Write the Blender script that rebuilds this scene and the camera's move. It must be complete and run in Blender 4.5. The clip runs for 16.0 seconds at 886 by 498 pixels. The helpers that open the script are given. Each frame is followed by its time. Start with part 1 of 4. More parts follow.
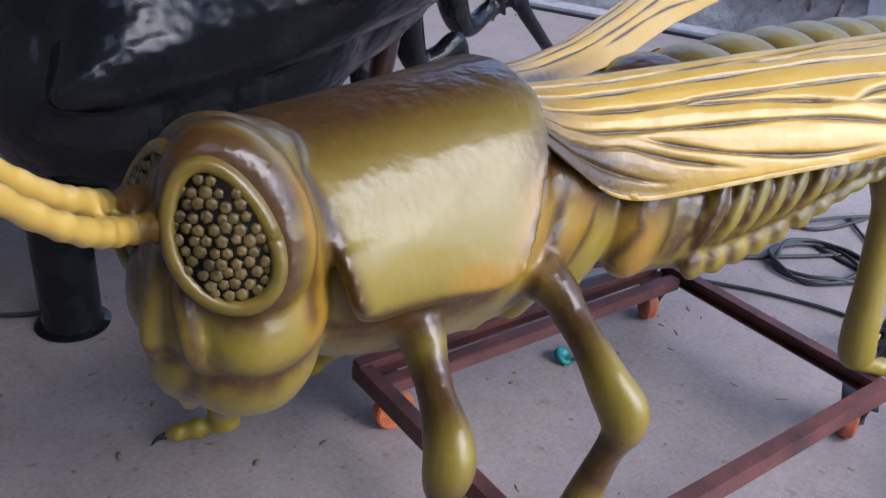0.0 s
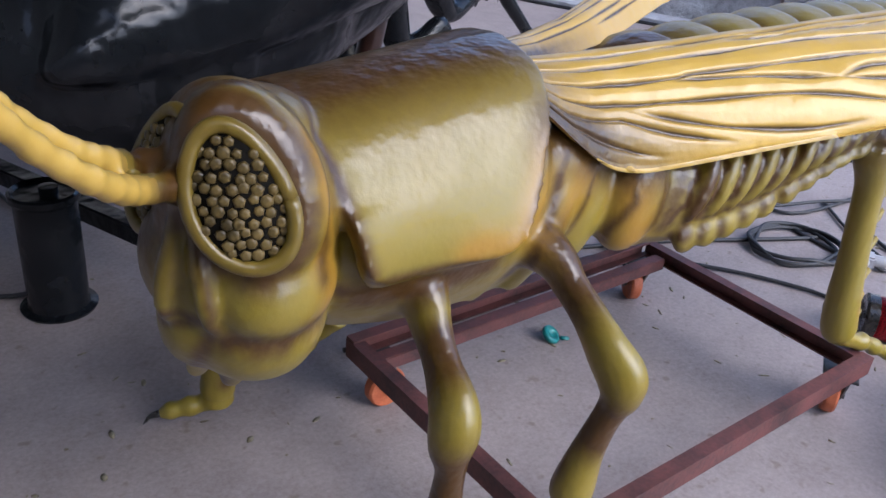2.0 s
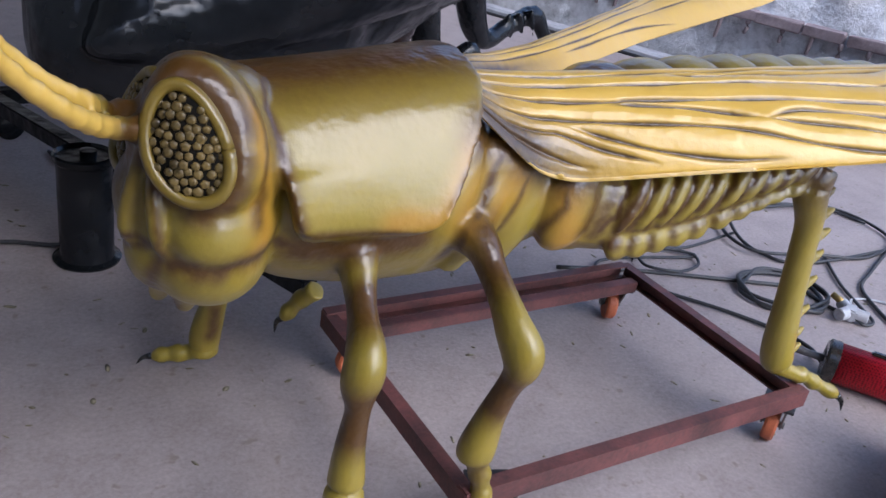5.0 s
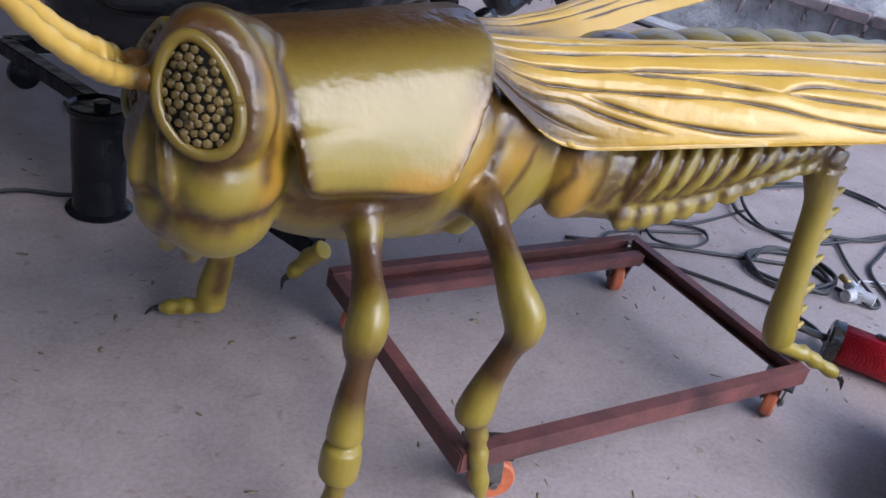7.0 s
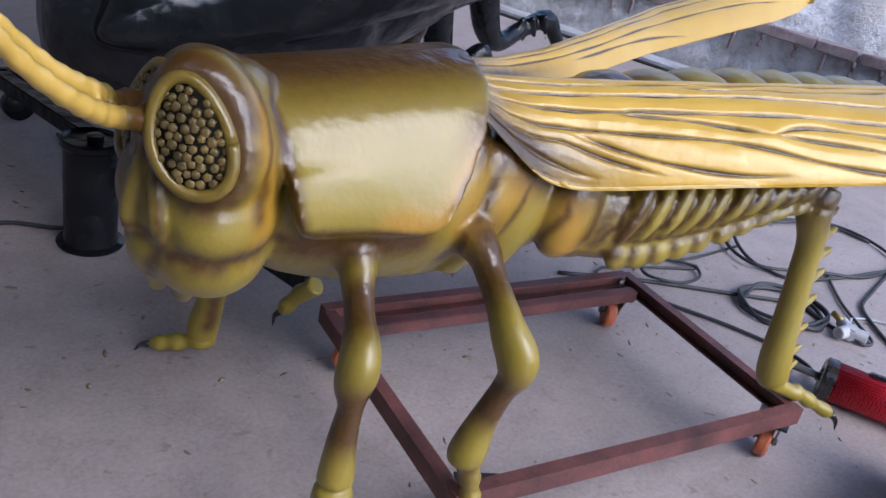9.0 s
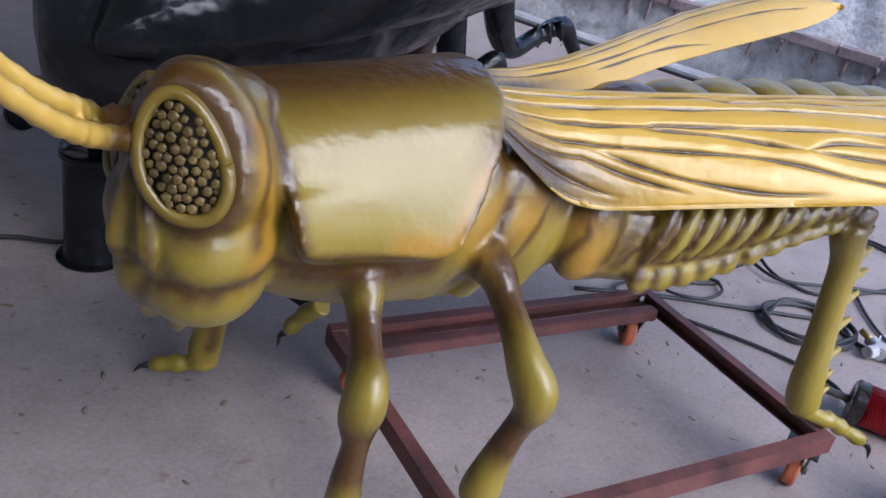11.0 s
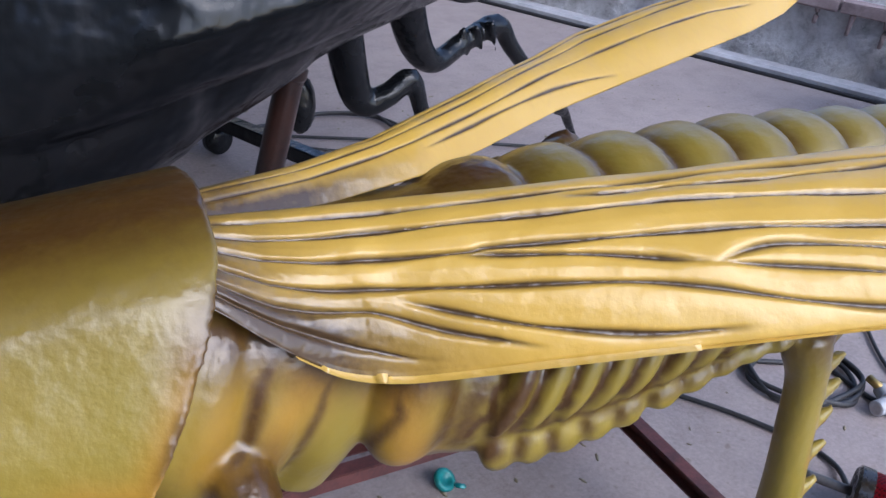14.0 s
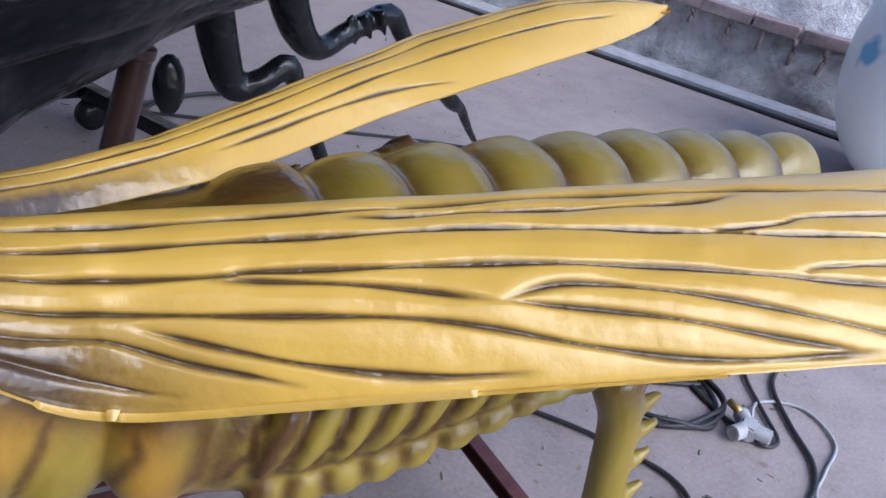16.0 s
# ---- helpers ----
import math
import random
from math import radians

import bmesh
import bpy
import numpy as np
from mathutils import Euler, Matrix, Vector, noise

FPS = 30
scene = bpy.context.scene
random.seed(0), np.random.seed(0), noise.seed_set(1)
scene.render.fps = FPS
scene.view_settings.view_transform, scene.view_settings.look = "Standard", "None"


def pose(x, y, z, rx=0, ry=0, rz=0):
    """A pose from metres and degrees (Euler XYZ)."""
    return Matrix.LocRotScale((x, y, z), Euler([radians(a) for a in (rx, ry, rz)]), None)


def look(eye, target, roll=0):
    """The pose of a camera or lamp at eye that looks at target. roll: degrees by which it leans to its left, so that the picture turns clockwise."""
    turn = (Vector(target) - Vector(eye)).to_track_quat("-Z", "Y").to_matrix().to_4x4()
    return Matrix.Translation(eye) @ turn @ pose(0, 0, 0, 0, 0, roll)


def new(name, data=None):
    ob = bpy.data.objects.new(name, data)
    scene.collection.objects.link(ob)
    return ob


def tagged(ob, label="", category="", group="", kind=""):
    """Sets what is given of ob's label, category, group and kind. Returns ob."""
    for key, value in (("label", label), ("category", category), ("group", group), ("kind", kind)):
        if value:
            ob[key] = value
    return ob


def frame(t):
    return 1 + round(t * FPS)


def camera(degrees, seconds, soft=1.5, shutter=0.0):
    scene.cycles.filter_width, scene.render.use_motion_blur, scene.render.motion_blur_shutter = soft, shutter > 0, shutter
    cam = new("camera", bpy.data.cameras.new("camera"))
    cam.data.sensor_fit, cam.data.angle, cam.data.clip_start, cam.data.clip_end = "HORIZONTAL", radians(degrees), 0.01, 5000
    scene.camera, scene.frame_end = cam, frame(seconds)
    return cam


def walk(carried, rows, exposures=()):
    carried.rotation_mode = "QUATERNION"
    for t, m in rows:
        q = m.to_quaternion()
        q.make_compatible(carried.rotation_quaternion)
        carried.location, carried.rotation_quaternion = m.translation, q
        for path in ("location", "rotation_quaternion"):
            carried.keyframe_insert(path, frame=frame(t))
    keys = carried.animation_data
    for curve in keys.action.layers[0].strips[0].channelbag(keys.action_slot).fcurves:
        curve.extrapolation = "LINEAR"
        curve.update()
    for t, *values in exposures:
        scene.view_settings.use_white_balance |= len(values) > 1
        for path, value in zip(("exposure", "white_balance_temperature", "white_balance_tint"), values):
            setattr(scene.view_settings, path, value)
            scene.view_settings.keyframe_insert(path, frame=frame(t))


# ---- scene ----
cam = camera(54.9, 16.0)
PATH = [
    (0, (-1.546, -1.135, 1.139), (-0.467, 0.268, 0.207), 4.6),
    (0.5, (-1.568, -1.078, 1.137), (-0.435, 0.276, 0.197), 4.8),
    (1, (-1.628, -1.029, 1.127), (-0.453, 0.248, 0.133), 4.0),
    (1.5, (-1.641, -1.037, 1.113), (-0.421, 0.209, 0.133), 3.6),
    (2, (-1.594, -1.135, 1.115), (-0.465, 0.222, 0.176), 5.5),
    (2.5, (-1.532, -1.238, 1.134), (-0.522, 0.224, 0.215), 8.4),
    (3, (-1.519, -1.326, 1.157), (-0.538, 0.158, 0.243), 8.9),
    (3.5, (-1.524, -1.369, 1.167), (-0.525, 0.107, 0.26), 8.5),
    (6, (-1.559, -1.404, 1.14), (-0.537, 0.072, 0.259), 10.9),
    (6.5, (-1.559, -1.397, 1.163), (-0.544, 0.06, 0.242), 11.8),
    (7, (-1.548, -1.417, 1.147), (-0.56, 0.034, 0.188), 12.0),
    (7.5, (-1.56, -1.404, 1.13), (-0.558, 0.025, 0.154), 12.4),
    (8, (-1.555, -1.398, 1.162), (-0.579, 0.049, 0.186), 12.4),
    (8.5, (-1.555, -1.398, 1.159), (-0.568, 0.057, 0.206), 12.0),
    (9, (-1.545, -1.404, 1.158), (-0.536, 0.072, 0.262), 12.4),
    (9.5, (-1.544, -1.41, 1.14), (-0.526, 0.084, 0.285), 12.0),
    (9.7, (-1.531, -1.387, 1.158), (-0.531, 0.105, 0.278), 11.9),
    (11.8, (-1.47, -1.271, 1.12), (-0.488, 0.22, 0.218), 12.2),
    (12, (-1.434, -1.22, 1.114), (-0.438, 0.255, 0.2), 12.2),
    (12.5, (-1.351, -1.13, 1.14), (-0.357, 0.332, 0.206), 9.7),
    (13, (-1.279, -1.082, 1.164), (-0.264, 0.335, 0.184), 7.0),
    (13.5, (-1.151, -1.045, 1.173), (-0.192, 0.419, 0.205), 6.6),
    (14, (-0.987, -1.046, 1.209), (-0.082, 0.455, 0.245), 6.1),
    (14.5, (-0.855, -1.052, 1.2), (0.102, 0.426, 0.251), 8.7),
    (15, (-0.831, -1.042, 1.221), (0.177, 0.388, 0.252), 11.4),
    (15.5, (-0.815, -1.043, 1.225), (0.228, 0.356, 0.249), 11.7),
    (16, (-0.793, -1.039, 1.223), (0.24, 0.37, 0.25), 11.7),
]
walk(cam, [(t, look(eye, target, roll)) for t, eye, target, roll in PATH],
     exposures=[(0.0, 1.31, 5500, 14), (12.0, 1.31, 5500, 14), (15.0, 1.24, 5450, 14), (16.0, 1.24, 5450, 14)])

# ---- light ----
world = bpy.data.worlds.new("overcast_sky")
scene.world = world
world.use_nodes = True
wn = world.node_tree
sky = wn.nodes.new("ShaderNodeTexSky")
sky.sky_type = "NISHITA"
sky.sun_disc = False
sky.sun_elevation, sky.sun_rotation = radians(42), radians(161)
sky.air_density, sky.dust_density = 1.0, 2.0
wn.links.new(sky.outputs[0], wn.nodes["Background"].inputs[0])
wn.nodes["Background"].inputs[1].default_value = 0.15
sun = new("sun", bpy.data.lights.new("sun", "SUN"))
sun.data.energy, sun.data.angle, sun.data.color = 0.85, radians(50), (1.0, 0.98, 0.95)
sun.matrix_world = look((2.2, -6.5, 6.2), (0, 0, 0))


# ---- materials ----
def nodes_of(name):
    m = bpy.data.materials.new(name)
    m.use_nodes = True
    t = m.node_tree
    return m, t, t.nodes["Principled BSDF"]


def add(t, kind, **values):
    n = t.nodes.new(kind)
    for k, v in values.items():
        n.inputs[k.replace("_", " ")].default_value = v
    return n


def noise_of(t, scale, detail=4.0, rough=0.6):
    n = add(t, "ShaderNodeTexNoise", Scale=scale, Detail=detail, Roughness=rough)
    co = t.nodes.new("ShaderNodeTexCoord")
    t.links.new(co.outputs["Object"], n.inputs["Vector"])
    return n.outputs["Fac"]


def ramp_of(t, fac, stops):
    n = t.nodes.new("ShaderNodeValToRGB")
    e = n.color_ramp.elements
    while len(e) < len(stops):
        e.new(0.5)
    for el, (p, c) in zip(e, stops):
        el.position, el.color = p, (*c, 1)
    t.links.new(fac, n.inputs["Fac"])
    return n.outputs["Color"]


def mix_of(t, fac, a, b, how="MIX"):
    n = t.nodes.new("ShaderNodeMix")
    n.data_type, n.blend_type = "RGBA", how
    for sock, v in ((n.inputs[0], fac), (n.inputs[6], a), (n.inputs[7], b)):
        if isinstance(v, bpy.types.NodeSocket):
            t.links.new(v, sock)
        else:
            sock.default_value = v if isinstance(v, float) else (*v, 1)
    return n.outputs[2]


def bump_of(t, bsdf, height, strength, distance=0.01, chain=None):
    n = add(t, "ShaderNodeBump", Strength=strength, Distance=distance)
    t.links.new(height, n.inputs["Height"])
    if chain:
        t.links.new(chain, n.inputs["Normal"])
    t.links.new(n.outputs[0], bsdf.inputs["Normal"])
    return n.outputs[0]


def value_ramp(t, fac, a, b):
    n = t.nodes.new("ShaderNodeMapRange")
    n.inputs["To Min"].default_value, n.inputs["To Max"].default_value = a, b
    t.links.new(fac, n.inputs["Value"])
    return n.outputs[0]


def plain(name, dark, light, scale=20.0, rough=(0.4, 0.6), metal=0.0, bump=0.15, fine=120.0, coat=0.0, gloss=0.5):
    m, t, b = nodes_of(name)
    f = noise_of(t, scale)
    g = noise_of(t, fine, 3.0)
    c = ramp_of(t, f, ((0.3, dark), (0.7, light)))
    c = mix_of(t, 0.25, c, ramp_of(t, g, ((0.3, dark), (0.7, light))))
    t.links.new(c, b.inputs["Base Color"])
    t.links.new(value_ramp(t, f, *rough), b.inputs["Roughness"])
    b.inputs["Metallic"].default_value = metal
    b.inputs["Specular IOR Level"].default_value = gloss
    b.inputs["Coat Weight"].default_value = coat
    b.inputs["Coat Roughness"].default_value = 0.12
    bump_of(t, b, g, bump, 0.002)
    return m


def lacquer(name, base, warm, brown, wobble, sheen, coat):
    """Airbrushed lacquer: base colour, drifting towards a warmer tone, with the sprayed brown from the attribute 'spray'."""
    m, t, b = nodes_of(name)
    a = t.nodes.new("ShaderNodeAttribute")
    a.attribute_name = "spray"
    sep = t.nodes.new("ShaderNodeSeparateColor")
    t.links.new(a.outputs["Color"], sep.inputs[0])
    soft = noise_of(t, 7.0, 4.0)
    fine = noise_of(t, 70.0, 4.0)
    c = mix_of(t, value_ramp(t, soft, -0.15, 0.75), base, warm)
    c = mix_of(t, sep.outputs["Green"], c, (0.40, 0.20, 0.018))
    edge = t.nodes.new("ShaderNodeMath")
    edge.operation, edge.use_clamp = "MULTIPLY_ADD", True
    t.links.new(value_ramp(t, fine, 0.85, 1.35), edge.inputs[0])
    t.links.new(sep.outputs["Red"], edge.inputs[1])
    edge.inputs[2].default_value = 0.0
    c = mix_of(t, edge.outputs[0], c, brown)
    t.links.new(c, b.inputs["Base Color"])
    t.links.new(value_ramp(t, fine, 0.34, 0.52), b.inputs["Roughness"])
    b.inputs["Specular IOR Level"].default_value = 0.3
    b.inputs["Coat Weight"].default_value = coat
    t.links.new(value_ramp(t, sep.outputs["Red"], sheen, 0.06), b.inputs["Coat Roughness"])
    n1 = bump_of(t, b, noise_of(t, 11.0, 2.5), wobble, 0.03)
    n2 = bump_of(t, b, noise_of(t, 30.0, 2.0), 0.13, 0.009, n1)
    t.links.new(value_ramp(t, sep.outputs["Red"], 0.12, 0.45), n2.node.inputs["Strength"])
    n3 = bump_of(t, b, fine, 0.22, 0.003, n2)
    t.links.new(n3, b.inputs["Coat Normal"])
    return m


M_BODY = lacquer("olive_lacquer", (0.225, 0.172, 0.017), (0.30, 0.205, 0.028), (0.068, 0.031, 0.005), 0.12, 0.24, 0.6)
M_WING = lacquer("yellow_lacquer", (0.53, 0.325, 0.044), (0.61, 0.40, 0.085), (0.060, 0.032, 0.010), 0.20, 0.20, 0.6)
M_FACET = plain("facet_paint", (0.008, 0.006, 0.002), (0.17, 0.115, 0.034), 28, (0.3, 0.45), 0, 0.3, 200, 0.1, 0.3)
M_PIT = plain("eye_black", (0.003, 0.003, 0.002), (0.008, 0.006, 0.004), 40, (0.7, 0.9), 0, 0.2, 150, 0.0, 0.1)
M_CLAW = plain("claw_black", (0.010, 0.009, 0.008), (0.03, 0.025, 0.02), 60, (0.2, 0.35), 0, 0.1, 150, 0.3)
M_BLACK = plain("black_gloss", (0.004, 0.005, 0.006), (0.012, 0.013, 0.015), 5, (0.14, 0.30), 0, 0.5, 22, 0.0, 0.32)
def skin_relief(m, scale, strength, depth):
    """Broad dents under the fine grain of a hand-made skin."""
    t = m.node_tree
    b = t.nodes["Principled BSDF"]
    fine = b.inputs["Normal"].links[0].from_socket
    bump_of(t, b, noise_of(t, scale, 3.0, 0.55), strength, depth, fine)


skin_relief(M_BLACK, 6.0, 0.45, 0.05)
M_RED = plain("red_oxide_steel", (0.024, 0.013, 0.013), (0.175, 0.058, 0.050), 11, (0.45, 0.7), 0, 0.3, 110)
M_DARKSTEEL = plain("dark_steel", (0.016, 0.016, 0.017), (0.05, 0.047, 0.045), 18, (0.35, 0.6), 0.4, 0.3, 140)
M_PIPE = plain("painted_pipe", (0.010, 0.009, 0.009), (0.060, 0.024, 0.016), 9, (0.2, 0.4), 0.2, 0.3, 90, 0.4)
M_ORANGE = plain("orange_wheel", (0.33, 0.075, 0.025), (0.52, 0.15, 0.06), 40, (0.4, 0.6), 0, 0.2, 160)
M_ZINC = plain("caster_metal", (0.10, 0.095, 0.09), (0.22, 0.21, 0.2), 30, (0.35, 0.55), 0.7, 0.2, 160)
M_CABLE = plain("black_rubber", (0.012, 0.012, 0.013), (0.035, 0.034, 0.036), 30, (0.45, 0.65), 0, 0.15, 200)
M_GREYPLASTIC = plain("grey_plastic", (0.28, 0.28, 0.29), (0.48, 0.48, 0.5), 40, (0.4, 0.6), 0, 0.1, 200)
M_TEAL = plain("teal_plastic", (0.01, 0.14, 0.14), (0.02, 0.24, 0.23), 30, (0.3, 0.5), 0, 0.1, 150)
M_SCRAP = plain("dry_scrap", (0.085, 0.07, 0.04), (0.30, 0.26, 0.17), 60, (0.7, 0.9), 0, 0.5, 200)
M_BRASS = plain("brass", (0.35, 0.24, 0.08), (0.5, 0.36, 0.14), 40, (0.3, 0.5), 0.9, 0.1, 200)
M_KERB = plain("pale_concrete", (0.30, 0.30, 0.32), (0.5, 0.5, 0.52), 12, (0.6, 0.8), 0, 0.4, 90)
M_BRICK = plain("dusty_brick", (0.17, 0.13, 0.13), (0.34, 0.27, 0.27), 9, (0.8, 0.95), 0, 0.7, 70)
M_ROOF = plain("roof_sheet", (0.10, 0.10, 0.105), (0.18, 0.18, 0.19), 2, (0.5, 0.7), 0, 0.2, 30)
M_PLASTER = plain("old_plaster", (0.30, 0.29, 0.27), (0.46, 0.45, 0.43), 3, (0.8, 0.95), 0, 0.4, 50)


def floor_material():
    m, t, b = nodes_of("dusty_concrete")
    big, mid, fine = noise_of(t, 1.3, 5.0), noise_of(t, 7.0, 6.0, 0.7), noise_of(t, 90.0, 4.0, 0.7)
    c = ramp_of(t, big, ((0.3, (0.235, 0.212, 0.215)), (0.7, (0.33, 0.305, 0.308))))
    c = mix_of(t, 0.52, c, ramp_of(t, mid, ((0.32, (0.165, 0.145, 0.148)), (0.5, (0.29, 0.266, 0.272)), (0.72, (0.40, 0.37, 0.375)))))
    c = mix_of(t, 0.28, c, ramp_of(t, fine, ((0.33, (0.14, 0.12, 0.12)), (0.67, (0.40, 0.37, 0.375)))))
    crumbs = noise_of(t, 26.0, 2.0, 0.5)
    c = mix_of(t, ramp_of(t, crumbs, ((0.66, (0, 0, 0)), (0.74, (0.55, 0.55, 0.55)))), c, (0.15, 0.125, 0.10))
    c = mix_of(t, 1.0, c, (1.05, 0.965, 0.90), "MULTIPLY")
    t.links.new(c, b.inputs["Base Color"])
    t.links.new(value_ramp(t, mid, 0.55, 0.85), b.inputs["Roughness"])
    n1 = bump_of(t, b, mid, 0.25, 0.02)
    bump_of(t, b, fine, 0.35, 0.004, n1)
    return m


def stone_material():
    m, t, b = nodes_of("rough_stone")
    big, mid, fine = noise_of(t, 2.2, 5.0), noise_of(t, 13.0, 6.0, 0.7), noise_of(t, 60.0, 4.0, 0.7)
    c = ramp_of(t, big, ((0.3, (0.46, 0.455, 0.46)), (0.7, (0.72, 0.72, 0.73))))
    c = mix_of(t, 0.6, c, ramp_of(t, mid, ((0.32, (0.16, 0.155, 0.155)), (0.5, (0.52, 0.51, 0.52)), (0.70, (0.76, 0.76, 0.78)))))
    low = noise_of(t, 1.1, 3.0)
    c = mix_of(t, ramp_of(t, low, ((0.52, (0, 0, 0)), (0.7, (0.6, 0.6, 0.6)))), c, (0.26, 0.20, 0.12))
    t.links.new(c, b.inputs["Base Color"])
    b.inputs["Roughness"].default_value = 0.9
    n1 = bump_of(t, b, mid, 0.9, 0.04)
    bump_of(t, b, fine, 0.5, 0.01, n1)
    return m


def egg_material():
    m, t, b = nodes_of("egg_paint")
    co = t.nodes.new("ShaderNodeTexCoord")
    v = add(t, "ShaderNodeTexVoronoi", Scale=5.2)
    warp = add(t, "ShaderNodeTexNoise", Scale=9.0)
    t.links.new(co.outputs["Object"], warp.inputs["Vector"])
    t.links.new(mix_of(t, 0.10, co.outputs["Object"], warp.outputs["Color"]), v.inputs["Vector"])
    f = ramp_of(t, v.outputs["Distance"], ((0.20, (1, 1, 1)), (0.30, (0, 0, 0))))
    c = mix_of(t, f, (0.88, 0.93, 0.95), (0.06, 0.40, 0.70))
    c = mix_of(t, 0.2, c, ramp_of(t, noise_of(t, 5.0), ((0.3, (0.62, 0.74, 0.82)), (0.7, (0.9, 0.93, 0.94)))))
    t.links.new(c, b.inputs["Base Color"])
    b.inputs["Roughness"].default_value = 0.35
    bump_of(t, b, noise_of(t, 50.0), 0.15, 0.005)
    return m


def grille_material():
    m, t, b = nodes_of("red_perforated")
    co = t.nodes.new("ShaderNodeTexCoord")
    v = add(t, "ShaderNodeTexVoronoi", Scale=170.0, Randomness=0.15)
    t.links.new(co.outputs["Object"], v.inputs["Vector"])
    c = ramp_of(t, v.outputs["Distance"], ((0.30, (0.10, 0.005, 0.008)), (0.45, (0.55, 0.014, 0.028))))
    t.links.new(c, b.inputs["Base Color"])
    b.inputs["Roughness"].default_value = 0.28
    b.inputs["Metallic"].default_value = 0.45
    bump_of(t, b, v.outputs["Distance"], 0.5, 0.003)
    return m


M_FLOOR, M_STONE, M_EGG, M_GRILLE = floor_material(), stone_material(), egg_material(), grille_material()


# ---- mesh tools ----
def smooth_path(pts, steps):
    """Points on a Catmull-Rom curve through pts (any number of values each)."""
    p = [np.array(q, float) for q in pts]
    p = [2 * p[0] - p[1]] + p + [2 * p[-1] - p[-2]]
    out = []
    for i in range(1, len(p) - 2):
        for k in range(steps):
            u = k / steps
            out.append(0.5 * (2 * p[i] + (p[i + 1] - p[i - 1]) * u + (2 * p[i - 1] - 5 * p[i] + 4 * p[i + 1] - p[i + 2]) * u * u
                              + (3 * p[i] - p[i - 1] - 3 * p[i + 1] + p[i + 2]) * u ** 3))
    return out + [p[-2]]


def loft(bm, rings, caps=True, closed=True):
    rows = [[bm.verts.new(v) for v in r] for r in rings]
    n = len(rows[0])
    for a, b in zip(rows, rows[1:]):
        for i in range(n if closed else n - 1):
            j = (i + 1) % n
            bm.faces.new((a[i], a[j], b[j], b[i]))
    if caps and closed:
        bm.faces.new(rows[0][::-1])
        bm.faces.new(rows[-1])
    return rows


def tube(bm, pts, steps=5, n=12, flat=1.0, up=(0, 0, 1), caps=True):
    """A round tube through (x, y, z, radius); flat scales it along up."""
    path = smooth_path(pts, steps)
    rings = []
    for i, q in enumerate(path):
        d = Vector(path[min(i + 1, len(path) - 1)][:3]) - Vector(path[max(i - 1, 0)][:3])
        d.normalize()
        side = d.cross(Vector(up))
        if side.length < 0.05:
            side = d.cross(Vector((0, 1, 0)))
        side.normalize()
        top = side.cross(d)
        c, r = Vector(q[:3]), max(q[3], 0.0008)
        rings.append([c + side * (r * math.cos(a)) + top * (r * flat * math.sin(a)) for a in (2 * math.pi * k / n for k in range(n))])
    loft(bm, rings, caps)


def blob(bm, centre, size, turn=(0, 0, 0), sub=2):
    m = pose(*centre, *turn) @ Matrix.Diagonal((*size, 1))
    bmesh.ops.create_icosphere(bm, subdivisions=sub, radius=1, matrix=m)


def box(bm, centre, size, turn=(0, 0, 0), bevel=0.0):
    made = bmesh.ops.create_cube(bm, size=1, matrix=pose(*centre, *turn) @ Matrix.Diagonal((*size, 1)))
    if bevel:
        vs = set(made["verts"])
        edges = [e for e in bm.edges if e.verts[0] in vs and e.verts[1] in vs]
        bmesh.ops.bevel(bm, geom=edges, offset=bevel, segments=2, affect="EDGES")


def lathe(bm, profile, m, n=32):
    """Turns (radius, height) pairs about the z axis of m."""
    loft(bm, [[m @ Vector((r * math.cos(a), r * math.sin(a), h)) for a in (2 * math.pi * k / n for k in range(n))] for r, h in profile])


def mesh_from(bm, name, materials, smooth=True):
    bmesh.ops.recalc_face_normals(bm, faces=bm.faces[:])
    me = bpy.data.meshes.new(name)
    bm.to_mesh(me)
    bm.free()
    for m in materials if isinstance(materials, (list, tuple)) else [materials]:
        me.materials.append(m)
    if smooth:
        me.shade_smooth()
    return me


def part(name, bm, material, parent, label="", smooth=True):
    ob = new(name, mesh_from(bm, name, material, smooth))
    ob.parent = parent
    return tagged(ob, label)


def thing(name, label, category, at=(0, 0, 0), group="", kind=""):
    ob = new(name)
    ob.location = at
    ob.empty_display_size = 0.1
    return tagged(ob, label, category, group, kind)


def solid(name, bm, material, label, category, smooth=True, group="", kind=""):
    return tagged(new(name, mesh_from(bm, name, material, smooth)), label, category, group, kind)


def sharp(ob, degrees=35):
    """Keeps hard edges crisp on a smooth-shaded mesh."""
    ob.data.set_sharp_from_angle(angle=radians(degrees))
    return ob


# ---- structure ----
bm = bmesh.new()
bmesh.ops.create_grid(bm, x_segments=2, y_segments=2, size=40)
solid("ground", bm, M_FLOOR, "dusty grey concrete floor with crumbs and stains", "floor", False, kind="structure")

WALL_A, WALL_B = Vector((2.30, 3.15, 0)), Vector((3.20, 1.26, 0))
WALL_U = (WALL_B - WALL_A).normalized()
WALL_N = Vector((-WALL_U.y, WALL_U.x, 0))
if WALL_N.x < 0:
    WALL_N = -WALL_N


def wall_point(along, out, z):
    return WALL_A + WALL_U * along + WALL_N * out + Vector((0, 0, z))


